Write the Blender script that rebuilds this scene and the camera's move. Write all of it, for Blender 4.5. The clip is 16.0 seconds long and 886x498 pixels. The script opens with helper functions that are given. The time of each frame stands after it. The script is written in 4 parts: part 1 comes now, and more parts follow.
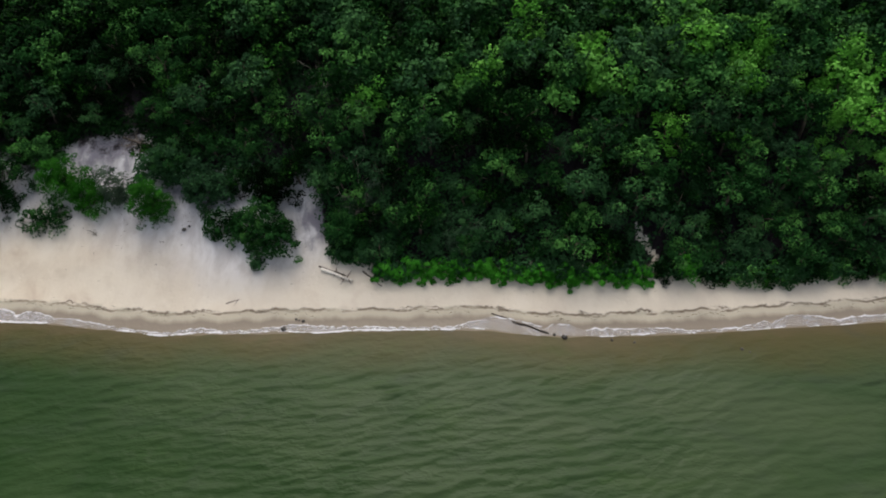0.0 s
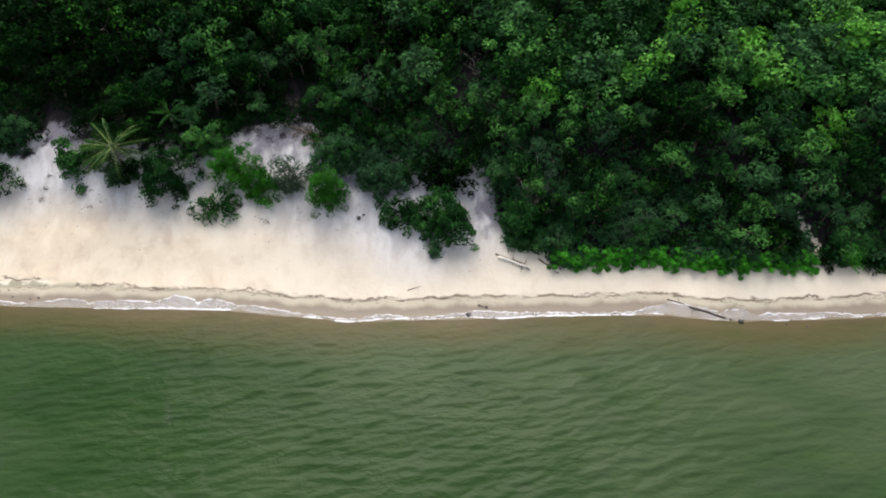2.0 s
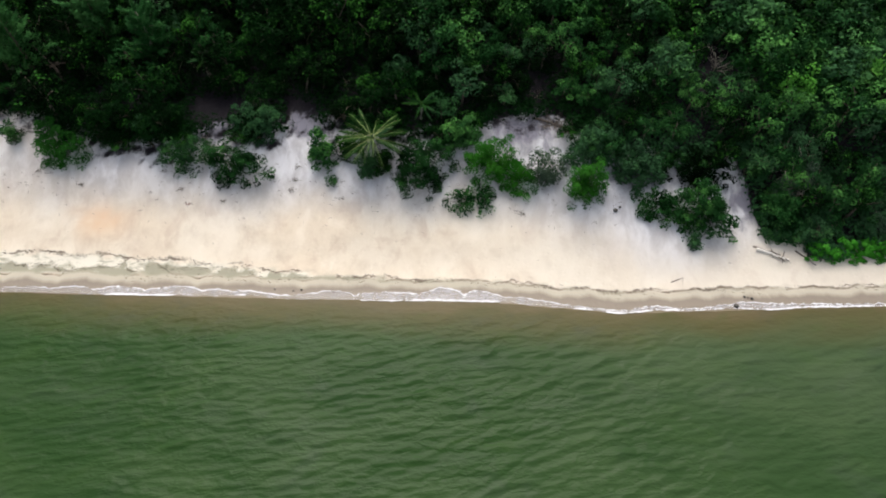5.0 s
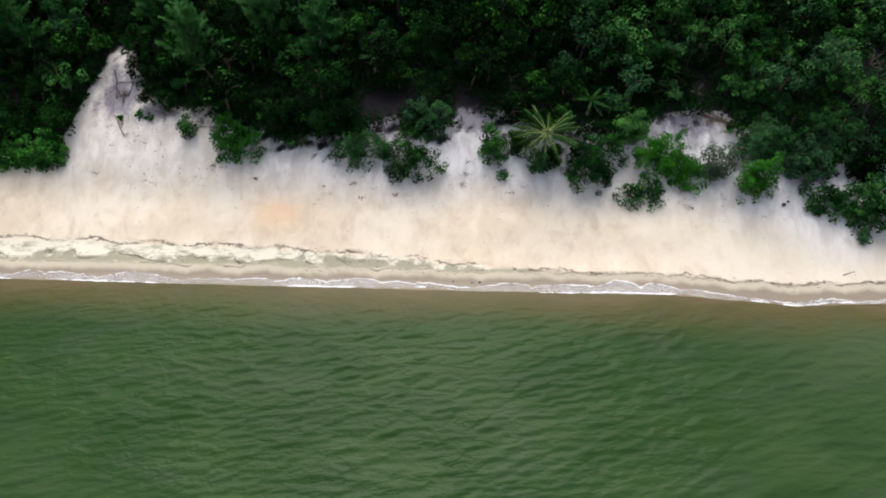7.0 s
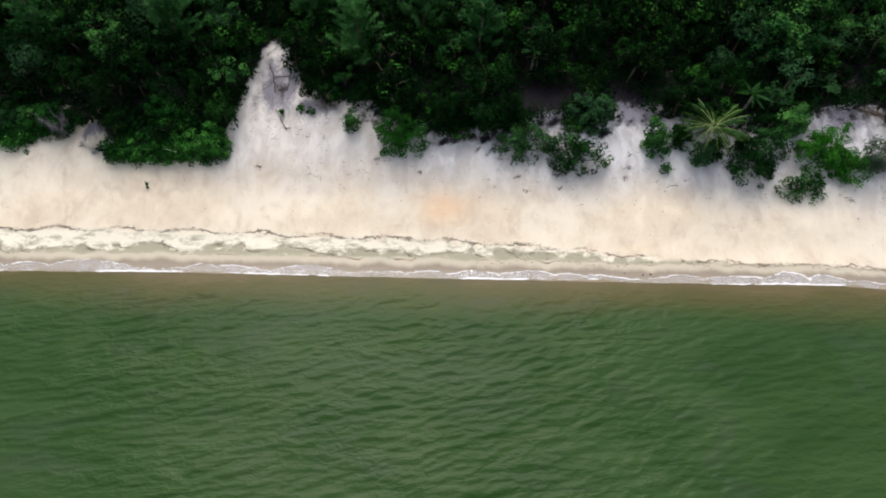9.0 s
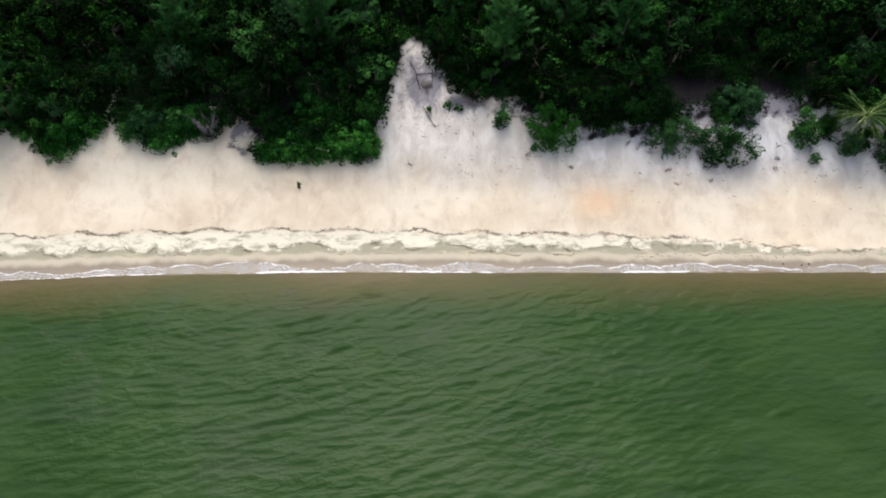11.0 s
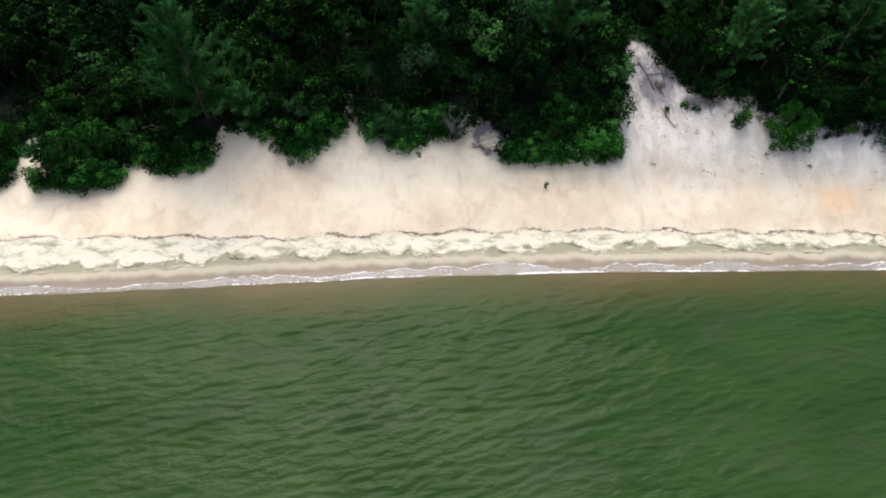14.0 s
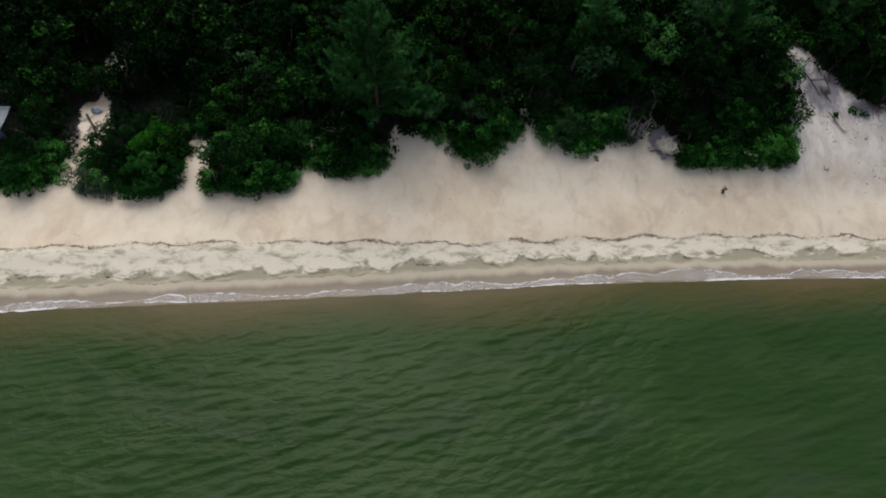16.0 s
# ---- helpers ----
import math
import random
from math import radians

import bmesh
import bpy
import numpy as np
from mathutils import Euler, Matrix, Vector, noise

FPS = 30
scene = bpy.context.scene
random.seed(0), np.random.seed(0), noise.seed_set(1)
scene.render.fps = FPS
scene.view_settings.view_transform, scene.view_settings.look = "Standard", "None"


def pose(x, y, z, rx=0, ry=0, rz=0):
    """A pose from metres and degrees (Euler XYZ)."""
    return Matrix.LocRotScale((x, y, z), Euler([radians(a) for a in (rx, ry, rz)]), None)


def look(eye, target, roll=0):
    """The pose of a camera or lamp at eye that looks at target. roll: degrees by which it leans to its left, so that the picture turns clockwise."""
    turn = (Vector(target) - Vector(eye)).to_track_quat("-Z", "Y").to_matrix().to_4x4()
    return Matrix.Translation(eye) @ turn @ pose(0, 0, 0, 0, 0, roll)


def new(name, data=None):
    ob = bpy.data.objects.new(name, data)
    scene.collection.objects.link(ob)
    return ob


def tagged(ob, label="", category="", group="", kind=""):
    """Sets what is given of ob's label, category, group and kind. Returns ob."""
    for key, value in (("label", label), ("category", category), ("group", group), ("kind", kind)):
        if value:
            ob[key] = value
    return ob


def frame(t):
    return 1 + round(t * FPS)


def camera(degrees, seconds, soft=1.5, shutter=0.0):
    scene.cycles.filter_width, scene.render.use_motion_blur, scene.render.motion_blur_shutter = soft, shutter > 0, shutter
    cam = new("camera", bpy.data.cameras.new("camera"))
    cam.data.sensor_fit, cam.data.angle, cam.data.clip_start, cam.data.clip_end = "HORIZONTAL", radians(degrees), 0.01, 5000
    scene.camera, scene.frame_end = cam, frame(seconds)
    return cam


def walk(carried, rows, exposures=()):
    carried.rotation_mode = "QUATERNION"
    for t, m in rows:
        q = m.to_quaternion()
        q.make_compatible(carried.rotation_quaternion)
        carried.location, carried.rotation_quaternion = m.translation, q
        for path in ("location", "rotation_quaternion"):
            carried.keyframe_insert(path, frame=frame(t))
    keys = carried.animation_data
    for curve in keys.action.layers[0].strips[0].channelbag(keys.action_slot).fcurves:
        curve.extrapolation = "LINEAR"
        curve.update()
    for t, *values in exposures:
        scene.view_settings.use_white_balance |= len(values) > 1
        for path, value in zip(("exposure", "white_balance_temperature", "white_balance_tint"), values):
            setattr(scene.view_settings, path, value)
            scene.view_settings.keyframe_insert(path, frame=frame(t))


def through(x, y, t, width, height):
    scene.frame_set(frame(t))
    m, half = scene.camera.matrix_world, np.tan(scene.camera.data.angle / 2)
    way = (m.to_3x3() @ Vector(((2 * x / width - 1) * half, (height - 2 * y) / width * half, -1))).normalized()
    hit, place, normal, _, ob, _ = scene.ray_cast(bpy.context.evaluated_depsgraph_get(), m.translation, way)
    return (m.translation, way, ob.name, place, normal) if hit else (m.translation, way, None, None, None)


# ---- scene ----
cam = camera(75.0, 16.0, soft=1.9)
# seconds, x, y, z, yaw, pitch, roll
ROWS = [
    (0.0, -0.01, 0.00, 47.62, 5.05, -52.21, -4.05),
    (0.5, -4.87, -0.37, 48.35, 4.15, -52.75, -3.30),
    (1.0, -9.80, -0.69, 49.02, 3.28, -53.22, -2.59),
    (1.5, -14.79, -0.93, 49.59, 2.41, -53.66, -1.92),
    (2.0, -19.82, -1.09, 50.03, 1.52, -54.05, -1.19),
    (2.5, -24.84, -1.17, 50.29, 0.63, -54.33, -0.43),
    (3.0, -29.81, -1.21, 50.38, -0.15, -54.53, 0.20),
    (3.5, -34.58, -1.20, 50.30, -0.76, -54.64, 0.72),
    (4.0, -39.15, -1.22, 50.17, -1.08, -54.68, 1.00),
    (6.5, -61.35, -2.26, 50.44, -0.55, -54.70, 0.59),
    (7.0, -65.91, -2.55, 50.48, -0.54, -54.72, 0.65),
    (7.5, -70.58, -2.83, 50.42, -0.65, -54.71, 0.79),
    (8.0, -75.23, -3.10, 50.34, -0.96, -54.66, 1.03),
    (8.5, -79.82, -3.29, 50.25, -1.33, -54.63, 1.27),
    (9.0, -84.33, -3.37, 50.14, -1.68, -54.65, 1.41),
    (11.5, -106.25, -3.01, 49.45, -3.73, -54.77, 1.60),
    (12.0, -110.78, -2.90, 49.24, -4.27, -54.62, 1.89),
    (12.5, -115.50, -2.78, 48.95, -4.82, -54.44, 2.34),
    (13.0, -120.34, -2.66, 48.63, -5.43, -54.20, 2.83),
    (13.5, -125.27, -2.47, 48.23, -6.09, -53.94, 3.31),
    (14.0, -130.21, -2.14, 47.72, -6.73, -53.66, 3.77),
    (14.5, -135.13, -1.68, 47.14, -7.35, -53.41, 4.26),
    (15.0, -140.07, -1.16, 46.54, -7.97, -53.18, 4.78),
    (15.5, -145.02, -0.58, 45.95, -8.63, -52.93, 5.35),
    (16.0, -149.99, -0.00, 45.35, -9.32, -52.71, 5.92),
]
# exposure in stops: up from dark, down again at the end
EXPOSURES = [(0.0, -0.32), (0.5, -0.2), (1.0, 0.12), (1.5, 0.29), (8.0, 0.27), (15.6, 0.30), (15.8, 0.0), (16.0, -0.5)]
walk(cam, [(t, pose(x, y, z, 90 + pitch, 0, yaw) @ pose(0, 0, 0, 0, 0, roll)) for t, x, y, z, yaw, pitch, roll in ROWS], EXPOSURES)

# ---- light: bright overcast, the sun high behind cloud ----
SUN_UP, SUN_ROUND = 57.0, -9.0  # degrees over the horizon; degrees round from +y towards +x
world = bpy.data.worlds.new("sky")
scene.world = world
world.use_nodes = True
wt = world.node_tree
wt.nodes.clear()
sky = wt.nodes.new("ShaderNodeTexSky")
sky.sky_type, sky.sun_disc = "NISHITA", False
sky.sun_elevation, sky.sun_rotation = radians(SUN_UP), radians(SUN_ROUND)
sky.dust_density, sky.air_density, sky.ozone_density = 4.0, 1.0, 1.0
back = wt.nodes.new("ShaderNodeBackground")
back.inputs["Strength"].default_value = 0.15
pale = wt.nodes.new("ShaderNodeHueSaturation")  # thin cloud whitens the sky
pale.inputs["Saturation"].default_value = 0.38
wt.links.new(sky.outputs[0], pale.inputs["Color"])
wt.links.new(pale.outputs[0], back.inputs["Color"])
wt.links.new(back.outputs[0], wt.nodes.new("ShaderNodeOutputWorld").inputs["Surface"])
lamp = bpy.data.lights.new("sun", "SUN")
lamp.energy, lamp.angle, lamp.color = 2.2, radians(50), (1.0, 0.91, 0.785)
sun = new("sun", lamp)
sun.matrix_world = look((0, 0, 0), (-math.sin(radians(SUN_ROUND)) * math.cos(radians(SUN_UP)),
                                    -math.cos(radians(SUN_ROUND)) * math.cos(radians(SUN_UP)), -math.sin(radians(SUN_UP))))

# ---- mesh and node helpers ----
def mesh_of(name, verts, faces, mats, smooth=False, **attributes):
    """A mesh from arrays: verts n x 3, faces m x 3 or m x 4; attributes are floats per vertex."""
    verts, faces = np.asarray(verts, np.float32), np.asarray(faces, np.int32)
    me = bpy.data.meshes.new(name)
    m, k = faces.shape
    me.vertices.add(len(verts))
    me.vertices.foreach_set("co", verts.ravel())
    me.loops.add(m * k)
    me.loops.foreach_set("vertex_index", faces.ravel())
    me.polygons.add(m)
    me.polygons.foreach_set("loop_start", np.arange(0, m * k, k, dtype=np.int32))
    me.polygons.foreach_set("use_smooth", np.full(m, smooth))
    for key, values in attributes.items():
        me.attributes.new(key, "FLOAT", "POINT").data.foreach_set("value", np.asarray(values, np.float32).ravel())
    me.update(calc_edges=True)
    for mat in mats if isinstance(mats, (list, tuple)) else [mats]:
        me.materials.append(mat)
    return me


def part(name, me, parent, label=""):
    """Links a mesh as one object under a thing or a part."""
    ob = new(name, me)
    ob.parent = parent
    return tagged(ob, label)


def grid_faces(nx, ny):
    a = (np.arange(nx - 1)[:, None] * ny + np.arange(ny - 1)).ravel()
    return np.stack([a, a + ny, a + ny + 1, a + 1], 1)


def tube(points, radii, sides=6):
    """A tapered round bar along points."""
    points, verts, faces = np.asarray(points, float), [], []
    for n, p in enumerate(points):
        ahead = points[min(n + 1, len(points) - 1)] - points[max(n - 1, 0)]
        ahead = ahead / (np.linalg.norm(ahead) + 1e-9)
        side = np.cross(ahead, (0.13, 0.31, 1.0) if abs(ahead[2]) < 0.9 else (1.0, 0.2, 0.1))
        side = side / np.linalg.norm(side)
        over = np.cross(ahead, side)
        for a in np.arange(sides) * 2 * np.pi / sides:
            verts.append(p + radii[n] * (np.cos(a) * side + np.sin(a) * over))
    for n in range(len(points) - 1):
        for a in range(sides):
            b = (a + 1) % sides
            i, j = n * sides, (n + 1) * sides
            faces += [(i + a, i + b, j + b), (i + a, j + b, j + a)]
    last = (len(points) - 1) * sides
    faces += [(0, a + 1, a) for a in range(1, sides - 1)] + [(last, last + a, last + a + 1) for a in range(1, sides - 1)]
    return np.array(verts), np.array(faces)


def joined(pieces):
    verts, faces, at = [], [], 0
    for v, f in pieces:
        verts.append(v)
        faces.append(np.asarray(f) + at)
        at += len(v)
    return np.concatenate(verts), np.concatenate(faces)


def wavy(x, y, seed, scale):
    """Smooth noise of about -1 to 1 from a few crossed waves; arrays."""
    r = np.random.RandomState(seed)
    out = 0
    for _ in range(7):
        a, f, p = r.uniform(0, 2 * np.pi), r.uniform(0.6, 1.7) / scale, r.uniform(0, 2 * np.pi)
        out = out + np.sin((np.cos(a) * x + np.sin(a) * y) * f * 2 * np.pi + p + 1.3 * np.sin(x / scale * r.uniform(0.5, 1.1) + p))
    return out / 3.6


class Nodes:
    """A node material, written short."""

    def __init__(self, name):
        self.mat = bpy.data.materials.new(name)
        self.mat.use_nodes = True
        self.tree = self.mat.node_tree
        self.bsdf = next(n for n in self.tree.nodes if n.type == "BSDF_PRINCIPLED")
        self.out = next(n for n in self.tree.nodes if n.type == "OUTPUT_MATERIAL")

    def put(self, socket, value):
        if isinstance(value, bpy.types.NodeSocket):
            self.tree.links.new(value, socket)
        elif isinstance(value, (tuple, list)) and len(value) == 3 and socket.type == "RGBA":
            socket.default_value = (*value, 1)
        else:
            socket.default_value = value

    def set(self, **values):
        for key, value in values.items():
            self.put(self.bsdf.inputs[key.replace("_", " ")], value)
        return self

    def place(self):
        return self.tree.nodes.new("ShaderNodeTexCoord").outputs["Object"]

    def world_place(self):
        return self.tree.nodes.new("ShaderNodeNewGeometry").outputs["Position"]

    def attribute(self, name):
        n = self.tree.nodes.new("ShaderNodeAttribute")
        n.attribute_name = name
        return n.outputs["Fac"]

    def noise(self, at, scale, detail=4.0, rough=0.55, warp=0.0):
        n = self.tree.nodes.new("ShaderNodeTexNoise")
        self.put(n.inputs["Vector"], at)
        for key, v in (("Scale", scale), ("Detail", detail), ("Roughness", rough), ("Distortion", warp)):
            n.inputs[key].default_value = v
        return n.outputs["Fac"]

    def cells(self, at, scale, feature="F1"):
        n = self.tree.nodes.new("ShaderNodeTexVoronoi")
        n.feature = feature
        self.put(n.inputs["Vector"], at)
        n.inputs["Scale"].default_value = scale
        return n.outputs["Distance"]

    def stretch(self, at, x, y, z):
        n = self.tree.nodes.new("ShaderNodeMapping")
        self.put(n.inputs["Vector"], at)
        n.inputs["Scale"].default_value = (x, y, z)
        return n.outputs[0]

    def ramp(self, v, low, high, a=0.0, b=1.0):
        n = self.tree.nodes.new("ShaderNodeMapRange")
        n.interpolation_type = "SMOOTHSTEP"
        for key, x in (("Value", v), ("From Min", low), ("From Max", high), ("To Min", a), ("To Max", b)):
            self.put(n.inputs[key], x)
        return n.outputs[0]

    def math(self, op, a, b=0.0):
        n = self.tree.nodes.new("ShaderNodeMath")
        n.operation = op
        self.put(n.inputs[0], a)
        self.put(n.inputs[1], b)
        return n.outputs[0]

    def mix(self, f, a, b, how="MIX"):
        n = self.tree.nodes.new("ShaderNodeMix")
        n.data_type, n.blend_type = "RGBA", how
        self.put(n.inputs[0], f)
        self.put(n.inputs[6], a)
        self.put(n.inputs[7], b)
        return n.outputs[2]

    def bump(self, height, strength=0.5, distance=0.05, normal=None):
        n = self.tree.nodes.new("ShaderNodeBump")
        n.inputs["Strength"].default_value, n.inputs["Distance"].default_value = strength, distance
        self.put(n.inputs["Height"], height)
        if normal is not None:
            self.put(n.inputs["Normal"], normal)
        return n.outputs[0]

    def random_object(self):
        return self.tree.nodes.new("ShaderNodeObjectInfo").outputs["Random"]

    def random_island(self):
        return self.tree.nodes.new("ShaderNodeNewGeometry").outputs["Random Per Island"]


# ---- materials ----
def leaf_material(name, dark, mid, light, through=0.1, rough=0.6, patch=0.25, grey=(0.04, 0.10, 0.048), fleck=0.13, shift=0.0, vary=0.36):
    """Leaves: tint by plant, by leaf and in soft patches; some light comes through."""
    m = Nodes(name)
    by_leaf, by_plant = m.random_island(), m.math("FRACT", m.math("ADD", m.random_object(), m.attribute("plant")))
    soft = m.noise(m.world_place(), patch, 2.0)
    tone = m.math("ADD", m.math("MULTIPLY", m.math("POWER", by_leaf, 2.0), fleck), m.math("MULTIPLY", by_plant, vary))
    tone = m.math("ADD", tone, m.math("MULTIPLY", m.ramp(soft, 0.3, 0.7), 0.2))
    tone = m.math("ADD", tone, m.math("MULTIPLY", m.attribute("clump"), 0.46))
    tone = m.math("SUBTRACT", tone, shift)
    colour = m.mix(m.ramp(tone, 0.18, 0.60), dark, mid)
    colour = m.mix(m.ramp(tone, 0.56, 0.98), colour, light)
    other = m.ramp(m.math("FRACT", m.math("MULTIPLY", by_plant, 7.3)), 0.45, 0.85, 0.0, min(0.6, vary * 1.7))
    colour = m.mix(other, colour, grey)
    m.set(Base_Color=colour, Roughness=rough, Specular_IOR_Level=0.02)
    glow = m.tree.nodes.new("ShaderNodeBsdfTranslucent")
    m.put(glow.inputs["Color"], colour)
    both = m.tree.nodes.new("ShaderNodeMixShader")
    both.inputs[0].default_value = through
    m.tree.links.new(m.bsdf.outputs[0], both.inputs[1])
    m.tree.links.new(glow.outputs[0], both.inputs[2])
    m.tree.links.new(both.outputs[0], m.out.inputs["Surface"])
    return m.mat


def bark_material(name, dark, light):
    m = Nodes(name)
    at = m.place()
    n = m.noise(m.stretch(at, 6, 6, 1.2), 3.0, 5.0)
    m.set(Base_Color=m.mix(m.ramp(n, 0.3, 0.7), dark, light), Roughness=0.9)
    m.set(Normal=m.bump(n, 0.6, 0.02))
    return m.mat


LEAF = leaf_material("leaf_mid_green", (0.002, 0.013, 0.003), (0.017, 0.073, 0.018), (0.10, 0.28, 0.062))
LEAF_BRIGHT = leaf_material("leaf_yellow_green", (0.035, 0.15, 0.016), (0.09, 0.30, 0.036), (0.17, 0.44, 0.08))
# crown-gap shade put in as near-black tone, leaf glints as large fleck
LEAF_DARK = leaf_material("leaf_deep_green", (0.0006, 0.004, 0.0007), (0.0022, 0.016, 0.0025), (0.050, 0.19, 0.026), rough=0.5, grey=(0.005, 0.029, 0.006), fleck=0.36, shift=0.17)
# leaf glints put into the colour by a large fleck
LEAF_MOUND = leaf_material("leaf_flecked_green", (0.003, 0.024, 0.004), (0.018, 0.096, 0.016), (0.105, 0.36, 0.058), rough=0.5, grey=(0.012, 0.060, 0.014), fleck=0.34, shift=0.08)
LEAF_GREY = leaf_material("leaf_grey_green", (0.03, 0.05, 0.035), (0.06, 0.10, 0.065), (0.11, 0.16, 0.10))
LEAF_CREEPER = leaf_material("leaf_fresh_green", (0.017, 0.12, 0.009), (0.055, 0.28, 0.025), (0.115, 0.45, 0.05), grey=(0.03, 0.17, 0.015), vary=0.16, shift=-0.08)
LEAF_FRESH = leaf_material("leaf_clear_green", (0.006, 0.045, 0.004), (0.020, 0.115, 0.010), (0.058, 0.235, 0.025), grey=(0.028, 0.12, 0.02))
NEEDLE = leaf_material("needle_grey_green", (0.008, 0.040, 0.011), (0.028, 0.11, 0.030), (0.10, 0.28, 0.082), rough=0.7, through=0.2)
FROND = leaf_material("palm_frond", (0.025, 0.068, 0.014), (0.052, 0.125, 0.028), (0.12, 0.205, 0.058), rough=0.4)
# fronds of the palms in the wood, their shade put into the colour
FROND_SHADED = leaf_material("palm_frond_shaded", (0.015, 0.06, 0.012), (0.035, 0.11, 0.02), (0.07, 0.17, 0.04), rough=0.5)
RIB = bark_material("palm_rib", (0.20, 0.27, 0.09), (0.34, 0.40, 0.16))
BARK = bark_material("bark_brown", (0.05, 0.038, 0.03), (0.14, 0.11, 0.085))
BARK_PALE = bark_material("bark_pale_grey", (0.16, 0.14, 0.12), (0.36, 0.33, 0.29))
DRIFTWOOD = bark_material("driftwood_weathered", (0.07, 0.055, 0.045), (0.20, 0.165, 0.14))
DRIFT_PALE = bark_material("driftwood_bleached", (0.62, 0.58, 0.53), (0.84, 0.82, 0.78))
DEAD_WOOD = bark_material("dead_wood_grey_violet", (0.10, 0.092, 0.12), (0.23, 0.21, 0.26))
WET_WOOD = bark_material("driftwood_wet", (0.02, 0.015, 0.012), (0.06, 0.048, 0.038))


def sand_material():
    """Dry, damp and wet sand by the distance from the water, the pale scalloped tide band, leaf litter and painted
    shade by the trees.
    """
    m = Nodes("beach_sand")
    at = m.world_place()
    inland, litter, pale, rust = (m.attribute(a) for a in ("inland", "litter", "pale", "rust"))
    big, mid, fine = m.noise(at, 0.12, 4.0), m.noise(m.stretch(at, 1.0, 0.7, 1), 0.8, 5.0, 0.6), m.noise(at, 14.0, 3.0)
    dry = m.mix(m.ramp(big, 0.35, 0.68), (0.72, 0.625, 0.505), (0.80, 0.725, 0.61))
    dry = m.mix(m.ramp(mid, 0.45, 0.75, 0.0, 0.45), dry, (0.58, 0.49, 0.39))
    dry = m.mix(m.ramp(fine, 0.35, 0.75, 0.0, 0.25), dry, (0.50, 0.42, 0.33))
    blotch = m.noise(m.stretch(at, 1.1, 0.75, 1), 0.36, 5.0, 0.6, 0.5)
    dry = m.mix(m.ramp(blotch, 0.5, 0.70, 0.0, 0.6), dry, (0.56, 0.45, 0.36))
    dry = m.mix(m.ramp(blotch, 0.30, 0.47, 0.55, 0.0), dry, (0.82, 0.74, 0.63))
    dry = m.mix(m.math("MULTIPLY", rust, m.ramp(blotch, 0.3, 0.65, 0.55, 0.95)), dry, (0.74, 0.51, 0.33))
    dry = m.mix(m.math("MULTIPLY", m.attribute("east"), 0.6), dry, (0.68, 0.63, 0.56))
    # upper beach: paler sand, bluish-grey tree shade put into its colour
    upper = m.ramp(m.math("ADD", m.math("ADD", inland, m.attribute("lift")), m.math("MULTIPLY", big, 5.0)), 9.0, 16.0)
    upper = m.math("MULTIPLY", upper, m.attribute("shade_tint"))
    dirt = m.noise(m.stretch(at, 1.5, 0.7, 1), 0.4, 5.0, 0.6, 0.3)
    dry = m.mix(upper, dry, m.mix(m.ramp(dirt, 0.34, 0.66), (0.68, 0.68, 0.72), (0.46, 0.45, 0.475)))
    # grey shade near the wood put into the sand colour, with patchy dirt
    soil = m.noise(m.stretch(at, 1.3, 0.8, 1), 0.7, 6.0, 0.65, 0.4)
    shade_dirt = m.ramp(m.math("ADD", m.attribute("shade_dirt"), m.math("MULTIPLY", m.math("SUBTRACT", soil, 0.5), 1.7)), 0.25, 0.95, 0.0, 0.92)
    dry = m.mix(shade_dirt, dry, (0.17, 0.165, 0.21))
    # scalloped tide band, shell grit and grey-green stain
    stain = m.noise(m.stretch(at, 0.55, 1.2, 1), 1.0, 6.0, 0.7, 0.4)
    under = m.math("ADD", m.math("MULTIPLY", m.attribute("stain"), 0.75), m.math("MULTIPLY", m.math("SUBTRACT", stain, 0.40), 2.4))
    band = m.mix(m.ramp(under, 0.15, 0.68), (0.75, 0.71, 0.615), (0.36, 0.345, 0.265))
    dry = m.mix(pale, dry, band)
    # drift lines of fine weed
    curl = m.math("MULTIPLY", m.math("SUBTRACT", m.noise(m.stretch(at, 0.7, 1, 1), 1.1, 5.0, 0.7, 0.5), 0.5), 1.5)
    breaks = m.noise(m.stretch(at, 1, 0.2, 1), 0.45, 4.0, 0.6)
    upline = m.ramp(m.math("ABSOLUTE", m.math("ADD", m.attribute("drift"), curl)), 0.03, 0.15, 1.0, 0.0)
    lowline = m.ramp(m.math("ABSOLUTE", m.math("ADD", m.attribute("lower"), m.math("MULTIPLY", curl, 0.6))), 0.03, 0.13, 1.0, 0.0)
    dry = m.mix(m.math("MULTIPLY", upline, m.ramp(breaks, 0.40, 0.56, 0.08, 0.85)), dry, (0.13, 0.10, 0.075))
    dry = m.mix(m.math("MULTIPLY", lowline, m.math("MULTIPLY", m.ramp(breaks, 0.36, 0.54, 0.15, 0.9), m.ramp(m.attribute("cusp"), 0.0, 0.6, 1.0, 0.4))), dry, (0.13, 0.115, 0.075))
    # damp and wet
    edge = m.math("ADD", inland, m.math("MULTIPLY", m.math("SUBTRACT", m.noise(m.stretch(at, 1, 0.2, 1), 0.35, 4.0), 0.5), 1.6))
    colour = m.mix(m.ramp(edge, 1.75, 2.25), (0.51, 0.465, 0.38), dry)
    rim = m.math("MULTIPLY", m.ramp(m.math("ABSOLUTE", m.math("SUBTRACT", edge, 2.1)), 0.04, 0.17, 1.0, 0.0), m.ramp(mid, 0.30, 0.55))
    colour = m.mix(m.math("MULTIPLY", rim, m.math("SUBTRACT", 1.0, pale)), colour, (0.20, 0.165, 0.125))
    wet = m.ramp(edge, 1.0, 1.7)
